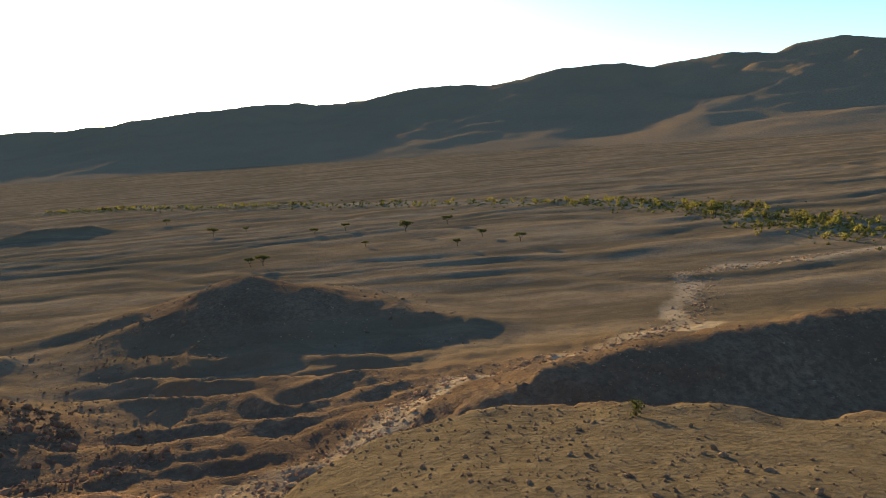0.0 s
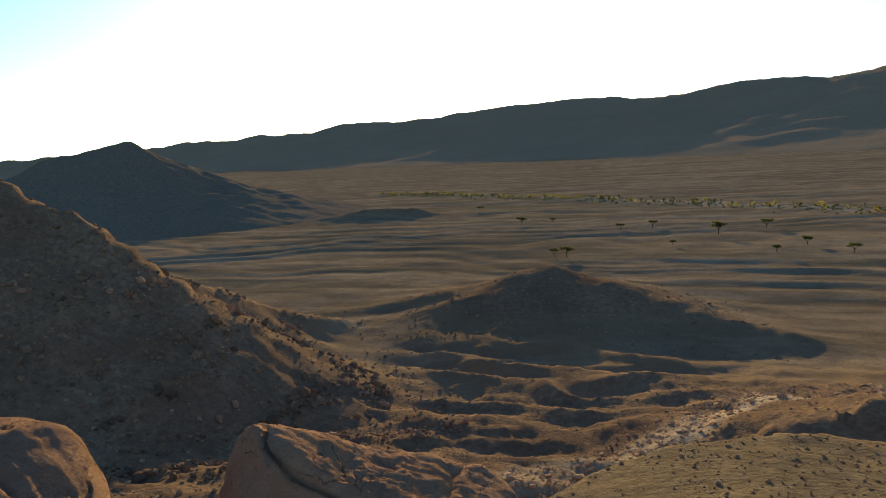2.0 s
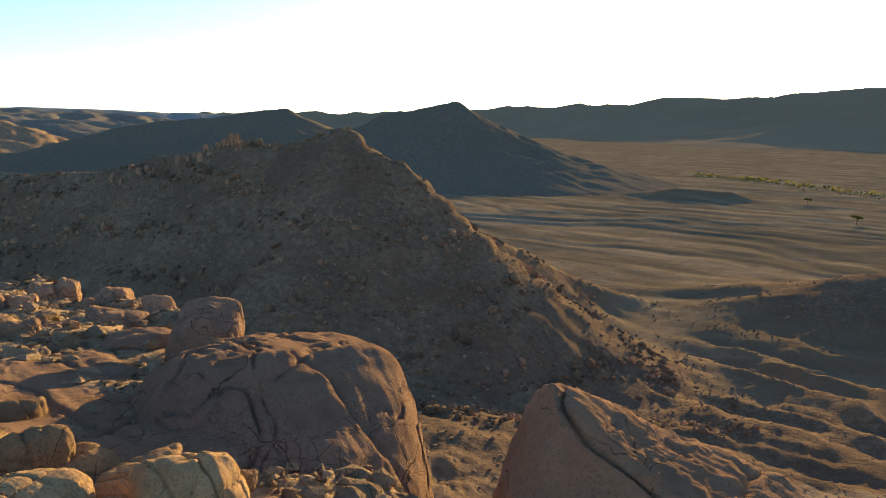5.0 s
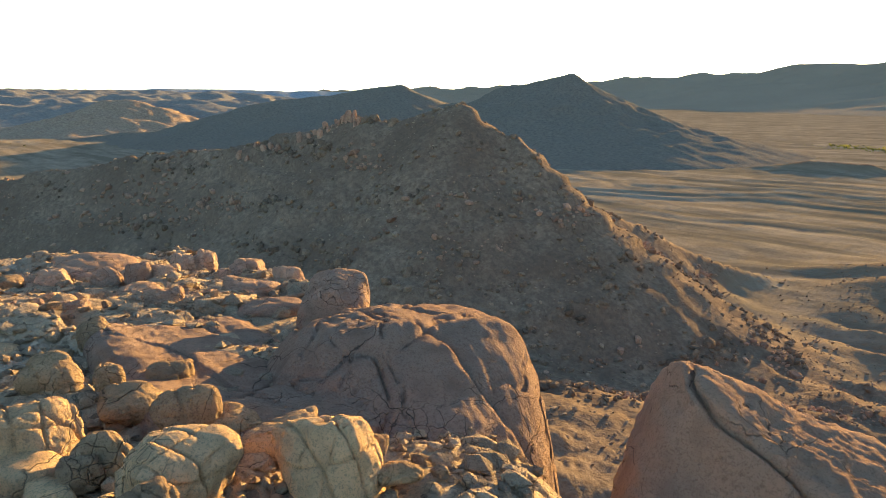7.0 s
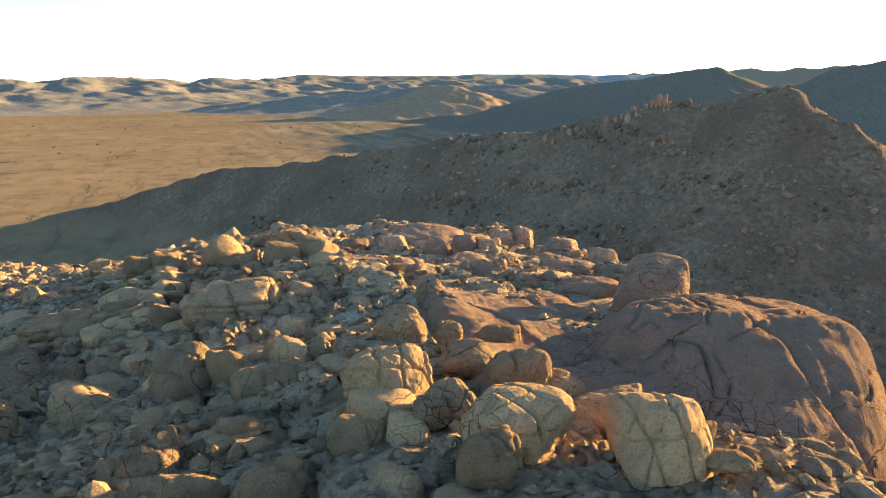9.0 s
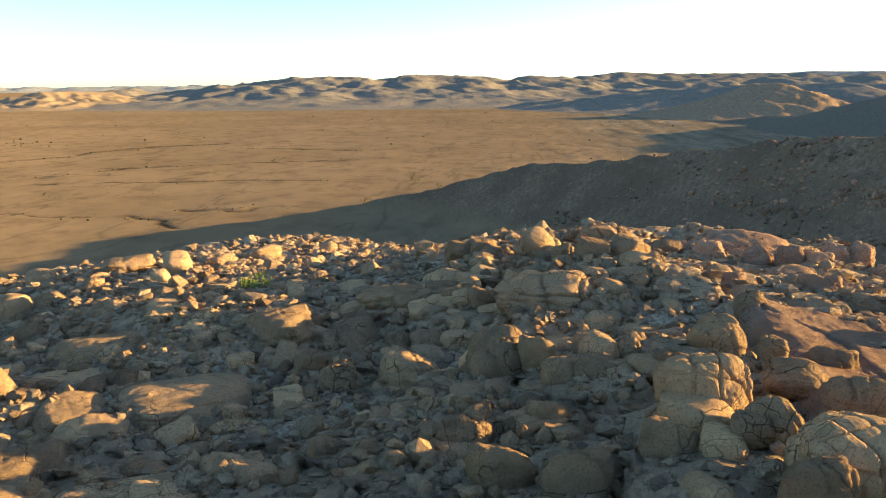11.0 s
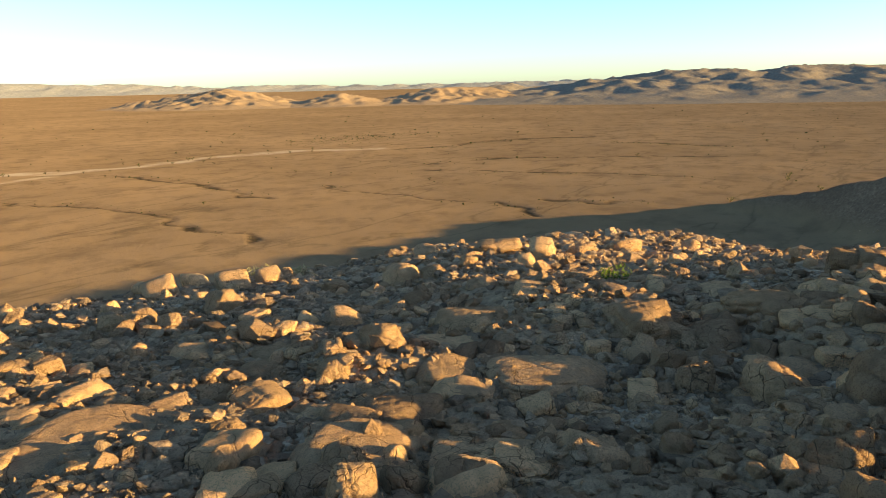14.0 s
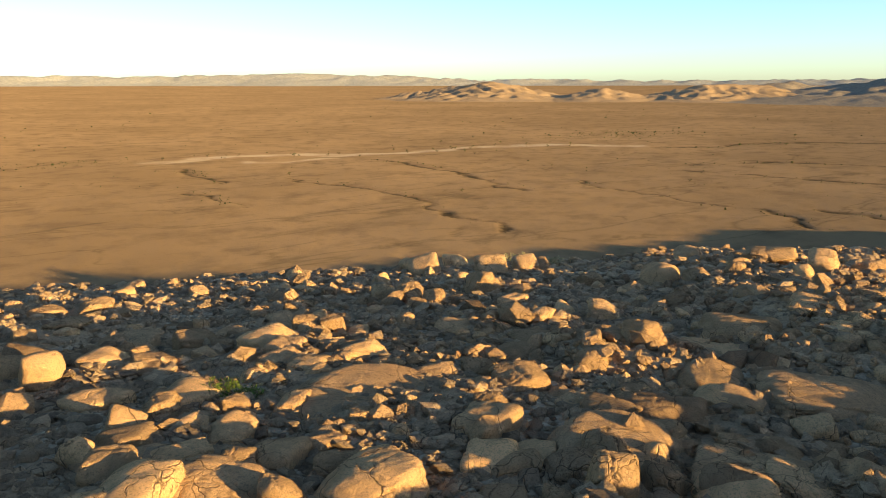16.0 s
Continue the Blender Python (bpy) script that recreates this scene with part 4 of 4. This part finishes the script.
for i in range(290):
    far = rng.random() ** 0.8
    az, r = rng.uniform(62, 178), 4.2 + far * 14
    if az < 84 and r > 5:
        continue
    w = min(0.10 * math.exp(rng.gauss(0.3, 0.55)), 0.45) * (0.8 + r / 18)
    boulder(STONES, az, r, w, w * rng.uniform(0.35, 0.7), "loose brown stone scattered on the hilltop", "scattered hilltop stones", name="stone", tilt=25, sink=0.25)


# ---- loose stones ----
def scatter(name, label, x, y, size, mat, seed, sub=1, sink=0.3, stretch=0.6):
    """Many small stones on the ground, as one mesh."""
    rng = np.random.default_rng(seed)
    d, f = ICO[sub]
    kinds = [d * rng.uniform(0.62, 1.15, (len(d), 1)) for _ in range(12)]
    z = surface(x, y)
    n = len(x)
    a = rng.uniform(0, 6.28, n)
    pick = rng.integers(0, 12, n)
    v = np.stack(kinds)[pick]
    sx, sy, sz = size * rng.uniform(0.7, 1.3, n), size * rng.uniform(0.7, 1.3, n), size * rng.uniform(stretch * 0.6, stretch * 1.4, n)
    v = v * np.stack([sx, sy, sz], -1)[:, None, :]
    c, s = np.cos(a)[:, None], np.sin(a)[:, None]
    t = rng.uniform(-0.5, 0.5, n)[:, None]
    vx, vy, vz = v[..., 0] * c - v[..., 1] * s, v[..., 0] * s + v[..., 1] * c, v[..., 2]
    vz = vz + vx * np.sin(t)
    out = np.stack([vx + x[:, None], vy + y[:, None], vz + (z + sz * (1 - 2 * sink) * 0.5)[:, None]], -1).reshape(-1, 3)
    faces = (f[None] + (np.arange(n) * len(d))[:, None, None]).reshape(-1, 3)
    ob = new(name, mesh_of(name, out, faces, mat, False))
    return tagged(ob, label, "stones", kind="stuff")


def polar(rng, n, a0, a1, r0, r1, power=1.0):
    az, r = np.radians(rng.uniform(a0, a1, n)), r0 + (r1 - r0) * rng.random(n) ** power
    return -np.sin(az) * r, np.cos(az) * r


rg = np.random.default_rng(9)
for count, r1, sub, low, high, middle in ((24000, 21, 1, 0.022, 0.09, -3.2), (52000, 15, 0, 0.012, 0.05, -3.75)):
    gx, gy = polar(rg, count, 45, 180, 2.4, r1, 1.3)
    keep = (stony(gx, gy) + rg.normal(0, 0.42, len(gx)) < 0.8) & (hilltop(gx, gy)[1] < 0.5) & ((np.hypot(gx, gy) > 3.6) | (gy > -1.5))
    gx, gy = gx[keep], gy[keep]
    scatter("gravel", "grey-brown gravel and small stones on the hilltop", gx, gy, np.clip(np.exp(rg.normal(middle, 0.5, len(gx))), low, high) * (0.75 + np.hypot(gx, gy) / 14), mat_gravel, 10 + sub, sub)

gx, gy = polar(rg, 6800, 84, 178, 6.5, 21.5, 0.7)
keep = (hilltop(gx, gy)[1] < 0.6) & (fbm(gx / 2.2, gy / 2.2, 3, 88) > np.where(gx > -5.5, 0.15, -0.25))
scatter("rubble", "angular tan rubble catching the low sun on the hilltop", gx[keep], gy[keep], np.clip(np.exp(rg.normal(-2.75, 0.5, int(keep.sum()))), 0.03, 0.24), mat_rock, 19, 1, 0.25, 0.75)

gx, gy = polar(rg, 3600, 82, 178, 3.6, 9.5, 0.9)
keep = fbm(gx / 1.6, gy / 1.6, 3, 89) > np.where(gx > -4.0, 0.2, -0.5)
gx, gy = gx[keep], gy[keep]
scatter("rubble", "brown angular rubble strewn over the shaded hilltop", gx, gy, np.clip(np.exp(rg.normal(-3.0, 0.4, len(gx))), 0.025, 0.11), mat_rock, 29, 1, 0.25, 0.7)

gx, gy = polar(rg, 9000, -90, 270, 0.4, 12, 0.8)
keep = (hilltop(gx, gy)[1] < 0.5) & ((np.hypot(gx, gy) < 2.4) | (gx > -1.0))
scatter("gravel", "grey-brown gravel and small stones on the hilltop", gx[keep], gy[keep], np.clip(np.exp(rg.normal(-3.7, 0.5, int(keep.sum()))), 0.012, 0.07), mat_gravel, 14, 0)

# ---- scree, ledges and spires on the ridge ----
def slope_stones(n, a0, a1, r0, r1, power, low, high, seed, mat, label, least=2.5):
    rg = np.random.default_rng(seed)
    x, y = polar(rg, n, a0, a1, r0, r1, power)
    z, rise, out = land(x, y)
    ok = (rise > least) & (out > 1.0) & (fbm(x / 14, y / 14, 3, seed) + rg.normal(0, 0.35, n) > -0.15)
    x, y = x[ok], y[ok]
    size = np.clip(np.exp(rg.normal(math.log(low), 0.5, len(x))), low * 0.5, high)
    scatter("scree", label, x, y, size, mat, seed + 1, sink=0.2, stretch=0.7)


slope_stones(20000, 20, 106, 60, 235, 1.0, 0.16, 0.9, 31, mat_scree, "dark brown scree on the ridge slopes")
slope_stones(13000, -36, 32, 18, 120, 1.0, 0.075, 0.36, 35, mat_scree, "brown stones on the gravel shoulder and bank")
slope_stones(1500, -4, 32, 140, 215, 1.0, 0.16, 0.7, 38, mat_scree, "dark stones on the low hillock", 1.0)


def outcrops(lines, seed, mat, label, low=0.35, high=1.7):
    """Broken bands of blocks that follow the contour of the slopes."""
    rg = np.random.default_rng(seed)
    xs, ys, sz = [], [], []
    for _ in range(lines):
        x, y = (float(q[0]) for q in polar(rg, 1, 22, 98, 75, 215))
        e = 2.0
        gx, gy = float(on_grid(LAND, x + e, y) - on_grid(LAND, x - e, y)), float(on_grid(LAND, x, y + e) - on_grid(LAND, x, y - e))
        g = math.hypot(gx, gy)
        if g < 0.5 or float(on_grid(LAND, x, y)) < 6:
            continue
        n, long = int(rg.integers(14, 60)), rg.uniform(3, 13)
        t = rg.uniform(-1, 1, n) * long
        off = rg.normal(0, 0.9, n) + 0.012 * t * t * rg.normal()
        xs.append(x - gy / g * t + gx / g * off)
        ys.append(y + gx / g * t + gy / g * off)
        sz.append(np.clip(np.exp(rg.normal(math.log(low), 0.55, n)), low * 0.45, high) * 0.5)
    scatter("outcrop", label, np.concatenate(xs), np.concatenate(ys), np.concatenate(sz), mat, seed + 1, 1, 0.3, 0.9)


outcrops(170, 301, mat_ledge, "broken bands of brown rock along the ridge slopes", 0.6)
outcrops(110, 311, mat_spire, "broken bands of reddish rock along the ridge slopes", 0.5)


def ledge(knots, n, low, high, spread, label, group, seed, tall=0.8, name="rock_block"):
    """Blocks that break out of a slope along a line."""
    rng = random.Random(seed)
    for i in range(n):
        t = rng.random() * (len(knots) - 1)
        k = min(int(t), len(knots) - 2)
        x = knots[k][0] + (knots[k + 1][0] - knots[k][0]) * (t - k) + rng.gauss(0, spread)
        y = knots[k][1] + (knots[k + 1][1] - knots[k][1]) * (t - k) + rng.gauss(0, spread)
        w = rng.uniform(low, high)
        h = w * tall * rng.uniform(0.6, 1.4)
        ob = new(name, LEDGE_ROCKS[rng.randrange(len(LEDGE_ROCKS))])
        ob.matrix_world = pose(x, y, float(surface(x, y)[0]) + h * 0.08, rng.uniform(-12, 12), rng.uniform(-12, 12), rng.uniform(0, 360)) @ Matrix.Diagonal((w / 2, w * rng.uniform(0.6, 1) / 2, h / 2, 1))
        tagged(ob, label, "rock", group)


LEDGE_ROCKS = [mesh_of("rock_block", *rock_shape(600 + i, 2, 7, 14, (), 0.05), mat_ledge, False) for i in range(8)]
RED_ROCKS = [mesh_of("rock_spire", *rock_shape(620 + i, 2, 6, 14, (), 0.05), mat_spire, False) for i in range(6)]
ledge([(-89, 88), (-84, 78), (-81, 66), (-80, 59), (-83, 52), (-92, 47)], 90, 0.4, 1.5, 1.8, "dark angular block in a ledge across the ridge", "ledge blocks on the ridge", 41)
ledge([(-92, 89), (-93, 96), (-96, 105), (-97, 113)], 50, 0.5, 1.9, 1.0, "dark crag block on the crest of the spur", "crag blocks on the spur", 42)
ledge([(-97, 113), (-96, 123), (-95, 134)], 22, 0.5, 1.4, 1.2, "dark crag block on the crest of the spur", "crag blocks on the spur", 43)
ledge([(-100, 82), (-112, 78), (-119, 74)], 18, 0.7, 1.8, 1.2, "weathered block on the ridge top", "blocks on the ridge top", 44)
for k, line in enumerate(([(-98, 74), (-104, 66), (-112, 60), (-122, 52)], [(-92, 62), (-100, 52), (-112, 44)], [(-78, 84), (-70, 84), (-62, 88)], [(-76, 72), (-68, 68), (-60, 66)],
                          [(-86, 104), (-80, 112), (-78, 124)], [(-128, 58), (-140, 50), (-152, 40)])):
    ledge(line, 26, 0.3, 1.2, 1.3, "dark weathered block in a rock band on the slope", "rock band blocks", 51 + k)
LEDGE_ROCKS = RED_ROCKS
ledge([(-117, 74.5), (-124, 70), (-133, 65), (-142, 61)], 26, 0.6, 1.3, 0.8, "reddish rock spire standing on the ridge crest", "rock spires on the crest", 45, 1.6, "rock_spire")
ledge([(-118, 74), (-121, 72)], 9, 0.7, 1.1, 0.5, "tall reddish rock spire standing on the ridge crest", "rock spires on the crest", 46, 2.6, "rock_spire")
ledge([(-174, 41), (-160, 43), (-150, 50)], 30, 0.6, 1.6, 3.0, "reddish outcrop block on the back of the ridge", "reddish outcrop blocks", 47, 0.6)
ledge([(-168, 36), (-180, 46), (-190, 44)], 20, 0.6, 1.6, 3.0, "reddish outcrop block on the back of the ridge", "reddish outcrop blocks", 48, 0.6)


# ---- plants ----
def leaf_material(name, a, b_):
    m, nt, b = material(name, 0.8)
    rnd = nt.nodes.new("ShaderNodeNewGeometry").outputs["Random Per Island"]
    colour = mix(nt, rnd, a, b_)
    nt.links.new(colour, b.inputs["Base Color"])
    thin = nt.nodes.new("ShaderNodeBsdfTranslucent")
    nt.links.new(colour, thin.inputs["Color"])
    both = nt.nodes.new("ShaderNodeMixShader")
    both.inputs[0].default_value = 0.5
    nt.links.new(b.outputs[0], both.inputs[1])
    nt.links.new(thin.outputs[0], both.inputs[2])
    nt.links.new(both.outputs[0], nt.nodes["Material Output"].inputs["Surface"])
    return m


mat_leaf = leaf_material("acacia_leaves", (0.045, 0.055, 0.02), (0.10, 0.10, 0.04))
mat_shrub = leaf_material("shrub_leaves", (0.17, 0.16, 0.04), (0.36, 0.29, 0.08))
mat_dark_shrub = leaf_material("dark_shrub_leaves", (0.04, 0.05, 0.02), (0.10, 0.10, 0.04))
mat_herb = leaf_material("herb_leaves", (0.07, 0.10, 0.025), (0.17, 0.20, 0.05))
mat_dry = leaf_material("dry_stalks", (0.30, 0.24, 0.13), (0.45, 0.37, 0.2))
mat_bark, bark_nt, bark_b = material("bark", 0.9)
bark_co = bark_nt.nodes.new("ShaderNodeNewGeometry").outputs["Position"]
bark_nt.links.new(mix(bark_nt, noise_tex(bark_nt, bark_co, 9.0), (0.07, 0.05, 0.035), (0.16, 0.12, 0.08)), bark_b.inputs["Base Color"])


def part(name, me, parent, label=""):
    ob = new(name, me)
    ob.parent = parent
    return tagged(ob, label) if label else ob


def tube_mesh(name, paths, mat, sides=6):
    """Tapered limbs, each a list of (x, y, z, radius)."""
    verts, faces = [], []
    for path in paths:
        start = len(verts)
        for x, y, z, r in path:
            for k in range(sides):
                a = k * 2 * math.pi / sides
                verts.append((x + r * math.cos(a), y + r * math.sin(a), z))
        for i in range(len(path) - 1):
            for k in range(sides):
                p, q = start + i * sides + k, start + i * sides + (k + 1) % sides
                faces.append((p, q, q + sides, p + sides))
    return mesh_of(name, np.array(verts), np.array(faces), mat)


def leaves_mesh(name, centres, radii, count, size, mat, seed, upright=0.0):
    """Many small leaf sprays in clumps round the centres."""
    rg = np.random.default_rng(seed)
    pick = rg.integers(0, len(centres), count)
    d = rg.normal(size=(count, 3))
    d /= np.linalg.norm(d, axis=1)[:, None]
    c = np.array(centres)[pick] + d * np.array(radii)[pick] * (rg.random((count, 1)) ** 0.4)
    a, b = rg.normal(size=(count, 3)), rg.normal(size=(count, 3))
    a[:, 2] += upright
    a = a / np.linalg.norm(a, axis=1)[:, None] * size * rg.uniform(0.5, 1.3, (count, 1))
    b = b / np.linalg.norm(b, axis=1)[:, None] * size * 0.5
    v = np.stack([c - a, c + b * 0.8, c + a, c - b * 0.8], 1).reshape(-1, 3)
    return mesh_of(name, v, np.arange(count * 4).reshape(-1, 4), mat, False)


def acacia(seed):
    rng = random.Random(seed)
    tree = new("acacia_tree")
    limbs, tops, rad = [[(0, 0, -0.3, 0.16), (0.05, 0, 0.6, 0.12), (0.0, 0.08, 1.3, 0.10)]], [], []
    for k in range(6):
        a, reach = k * 1.05 + rng.uniform(-0.3, 0.3), rng.uniform(0.9, 1.7)
        end = (math.cos(a) * reach, math.sin(a) * reach, rng.uniform(2.5, 3.2))
        limbs.append([(0, 0.05, 1.1, 0.08), (end[0] * 0.5, end[1] * 0.5, 1.9, 0.05), (*end, 0.02)])
        tops.append(end)
        rad.append((rng.uniform(0.8, 1.3), rng.uniform(0.8, 1.3), rng.uniform(0.35, 0.6)))
    tops.append((0, 0, 3.1))
    rad.append((1.1, 1.1, 0.4))
    part("trunk", tube_mesh("trunk", limbs, mat_bark), tree)
    part("crown", leaves_mesh("crown", tops, rad, 900, 0.24, mat_leaf, seed), tree)
    return tagged(tree, "dark flat-topped acacia tree standing on the valley floor", "tree", "acacias in the valley")


def shrub(seed, mat, label, group, count=130):
    rng = random.Random(seed)
    bush = new("shrub")
    tops, rad, limbs = [], [], []
    for k in range(7):
        a, reach = rng.uniform(0, 6.28), rng.uniform(0.1, 0.7)
        end = (math.cos(a) * reach, math.sin(a) * reach, rng.uniform(0.35, 1.0))
        tops.append(end)
        rad.append((rng.uniform(0.25, 0.45),) * 3)
        limbs.append([(0, 0, -0.1, 0.05), (end[0] * 0.5, end[1] * 0.5, end[2] * 0.5, 0.03), (*end, 0.01)])
    part("stems", tube_mesh("stems", limbs, mat_bark, 4), bush)
    part("crown", leaves_mesh("crown", tops, rad, count, 0.16, mat, seed), bush)
    return tagged(bush, label, "shrub", group)


def ground_at(x, y):
    return float(on_grid(GZ, x, y))


def put(master, x, y, scale, turn, first):
    m = pose(x, y, ground_at(x, y) - 0.05, 0, 0, turn) @ Matrix.Diagonal((scale, scale, scale, 1))
    if first:
        master.matrix_basis = m
        return master
    ob = copy_thing(master, Matrix.Identity(4))
    ob.matrix_basis = m
    return ob


rng = random.Random(77)
acacias = [acacia(701), acacia(702), acacia(703)]
for i, (x, y, h) in enumerate([(-103, 394, 4.2), (-87, 398, 2.6), (-60, 274, 3.0), (-55, 272, 3.9), (-47, 359, 3.0), (-33, 364, 3.6), (-4, 332, 4.8), (15, 350, 3.9), (15, 279, 2.6), (26, 297, 3.0), (38, 276, 3.2),
                               (120, 300, 4.5), (-20, 300, 2.2), (-150, 470, 3.5)]):
    put(acacias[i % 3], x, y, h / 3.4, rng.uniform(0, 360), i < 3)

green = [shrub(711 + i, mat_shrub, "yellow-green desert shrub in the dry wash", "shrubs along the wash") for i in range(3)]
dark = [shrub(721 + i, mat_dark_shrub, "dark green desert shrub in the dry wash", "shrubs along the wash") for i in range(2)]
made = {}
for i in range(290):
    t = rng.random() * (len(BUSH_LINE) - 1)
    k = min(int(t), len(BUSH_LINE) - 2)
    wide = 5 + 9 * smooth(3, 6, t)
    x = BUSH_LINE[k][0] + (BUSH_LINE[k + 1][0] - BUSH_LINE[k][0]) * (t - k) + rng.gauss(0, wide)
    y = BUSH_LINE[k][1] + (BUSH_LINE[k + 1][1] - BUSH_LINE[k][1]) * (t - k) + rng.gauss(0, wide)
    master = rng.choice(green + green + dark)
    put(master, x, y, rng.uniform(0.9, 2.6), rng.uniform(0, 360), master.name not in made)
    made[master.name] = 1
plain_shrubs = [shrub(731, mat_dark_shrub, "small dark shrub on the open plain", "shrubs on the plain", 60)]
for i in range(60):
    t = rng.random() * (len(WASH) - 2)
    k = int(t)
    if rng.random() < 0.55:
        x, y = WASH[k][0] + (WASH[k + 1][0] - WASH[k][0]) * (t - k) + rng.gauss(0, 12), WASH[k][1] + (WASH[k + 1][1] - WASH[k][1]) * (t - k) + rng.gauss(0, 12)
    else:
        x, y = at(rng.uniform(85, 172), 260 + 500 * rng.random())
    put(plain_shrubs[0], x, y, rng.uniform(0.7, 1.8), rng.uniform(0, 360), i == 0)


def along(rg, line, n, spread):
    t = rg.random(n) * (len(line) - 1)
    k = np.minimum(t.astype(int), len(line) - 2)
    p = np.array(line, float)
    q = p[k] + (p[k + 1] - p[k]) * (t - k)[:, None] + rg.normal(0, spread, (n, 2))
    return q[:, 0], q[:, 1]


def far_bushes():
    """The specks of low scrub far out on the plain."""
    rg = np.random.default_rng(55)
    x, y = polar(rg, 700, 80, 176, 300, 1700, 1.3)
    ax, ay = rg.normal(-480, 40, 300), rg.normal(-400, 22, 300)
    lines = [along(rg, g, 55, 3) for g in GULLIES] + [(rg.normal(-76, 22, 160), rg.normal(-429, 9, 160))]
    x, y = np.concatenate([x, ax] + [g[0] for g in lines]), np.concatenate([y, ay] + [g[1] for g in lines])
    scatter("scrub", "specks of low green scrub on the far plain", x, y, np.clip(np.exp(rg.normal(-1.0, 0.4, len(x))), 0.2, 1.1) * np.clip(np.hypot(x, y) / 650, 0.3, 1.2), mat_dark_shrub, 56, sink=0.2, stretch=0.8)


far_bushes()


rg = np.random.default_rng(61)
sx, sy = along(rg, STREAM, 2600, 2.6)
scatter("stream_stones", "pale stones strewn along the dry stream bed", sx, sy, np.clip(np.exp(rg.normal(-1.7, 0.5, len(sx))), 0.06, 0.6), mat_rock, 62)
sx, sy = along(rg, BUSH_LINE, 3600, 11)
scatter("scrub", "low yellow-green scrub along the valley wash", sx, sy, np.clip(np.exp(rg.normal(-0.65, 0.4, len(sx))), 0.25, 1.4), mat_shrub, 63, sink=0.2, stretch=0.8)


def tuft(x, y, size, mat, label, count, seed):
    plant = new("plant")
    tops = [(math.cos(a) * 0.3, math.sin(a) * 0.3, 0.28 + 0.1 * math.sin(a * 3)) for a in (0, 1.3, 2.4, 3.9, 5.2)]
    part("leaves", leaves_mesh("leaves", tops, [(0.28, 0.28, 0.22)] * 5, count, 0.07, mat, seed, 0.8), plant)
    part("stems", tube_mesh("stems", [[(0, 0, -0.1, 0.02), (px * 0.6, py * 0.6, 0.15, 0.012), (px, py, pz, 0.005)] for px, py, pz in tops], mat_bark, 4), plant)
    plant.matrix_world = pose(x, y, float(surface(x, y)[0]) - 0.02) @ Matrix.Diagonal((size, size, size, 1))
    tagged(plant, label, "plant", "small plants on the hilltop")


for i, (az, r, size, mat, label) in enumerate([(161.3, 6.3, 0.3, mat_herb, "low bright green herb between the rocks"), (159.4, 6.2, 0.22, mat_herb, "low bright green herb between the rocks"),
                                               (111.7, 11.0, 0.5, mat_herb, "small green herb among the stones"), (137.6, 17.5, 0.6, mat_dry, "dry straw-coloured tuft at the hilltop's edge"),
                                               (135.0, 17.8, 0.5, mat_dry, "dry straw-coloured tuft at the hilltop's edge")]):
    tuft(*at(az, r), size, mat, label, 260, 760 + i)
for az, r, size in ((-15.5, 50, 1.0), (-22, 66, 1.1), (-24, 64, 0.9)):
    put(dark[0] if r == 50 else green[0], *at(az, r), size, 40, False)
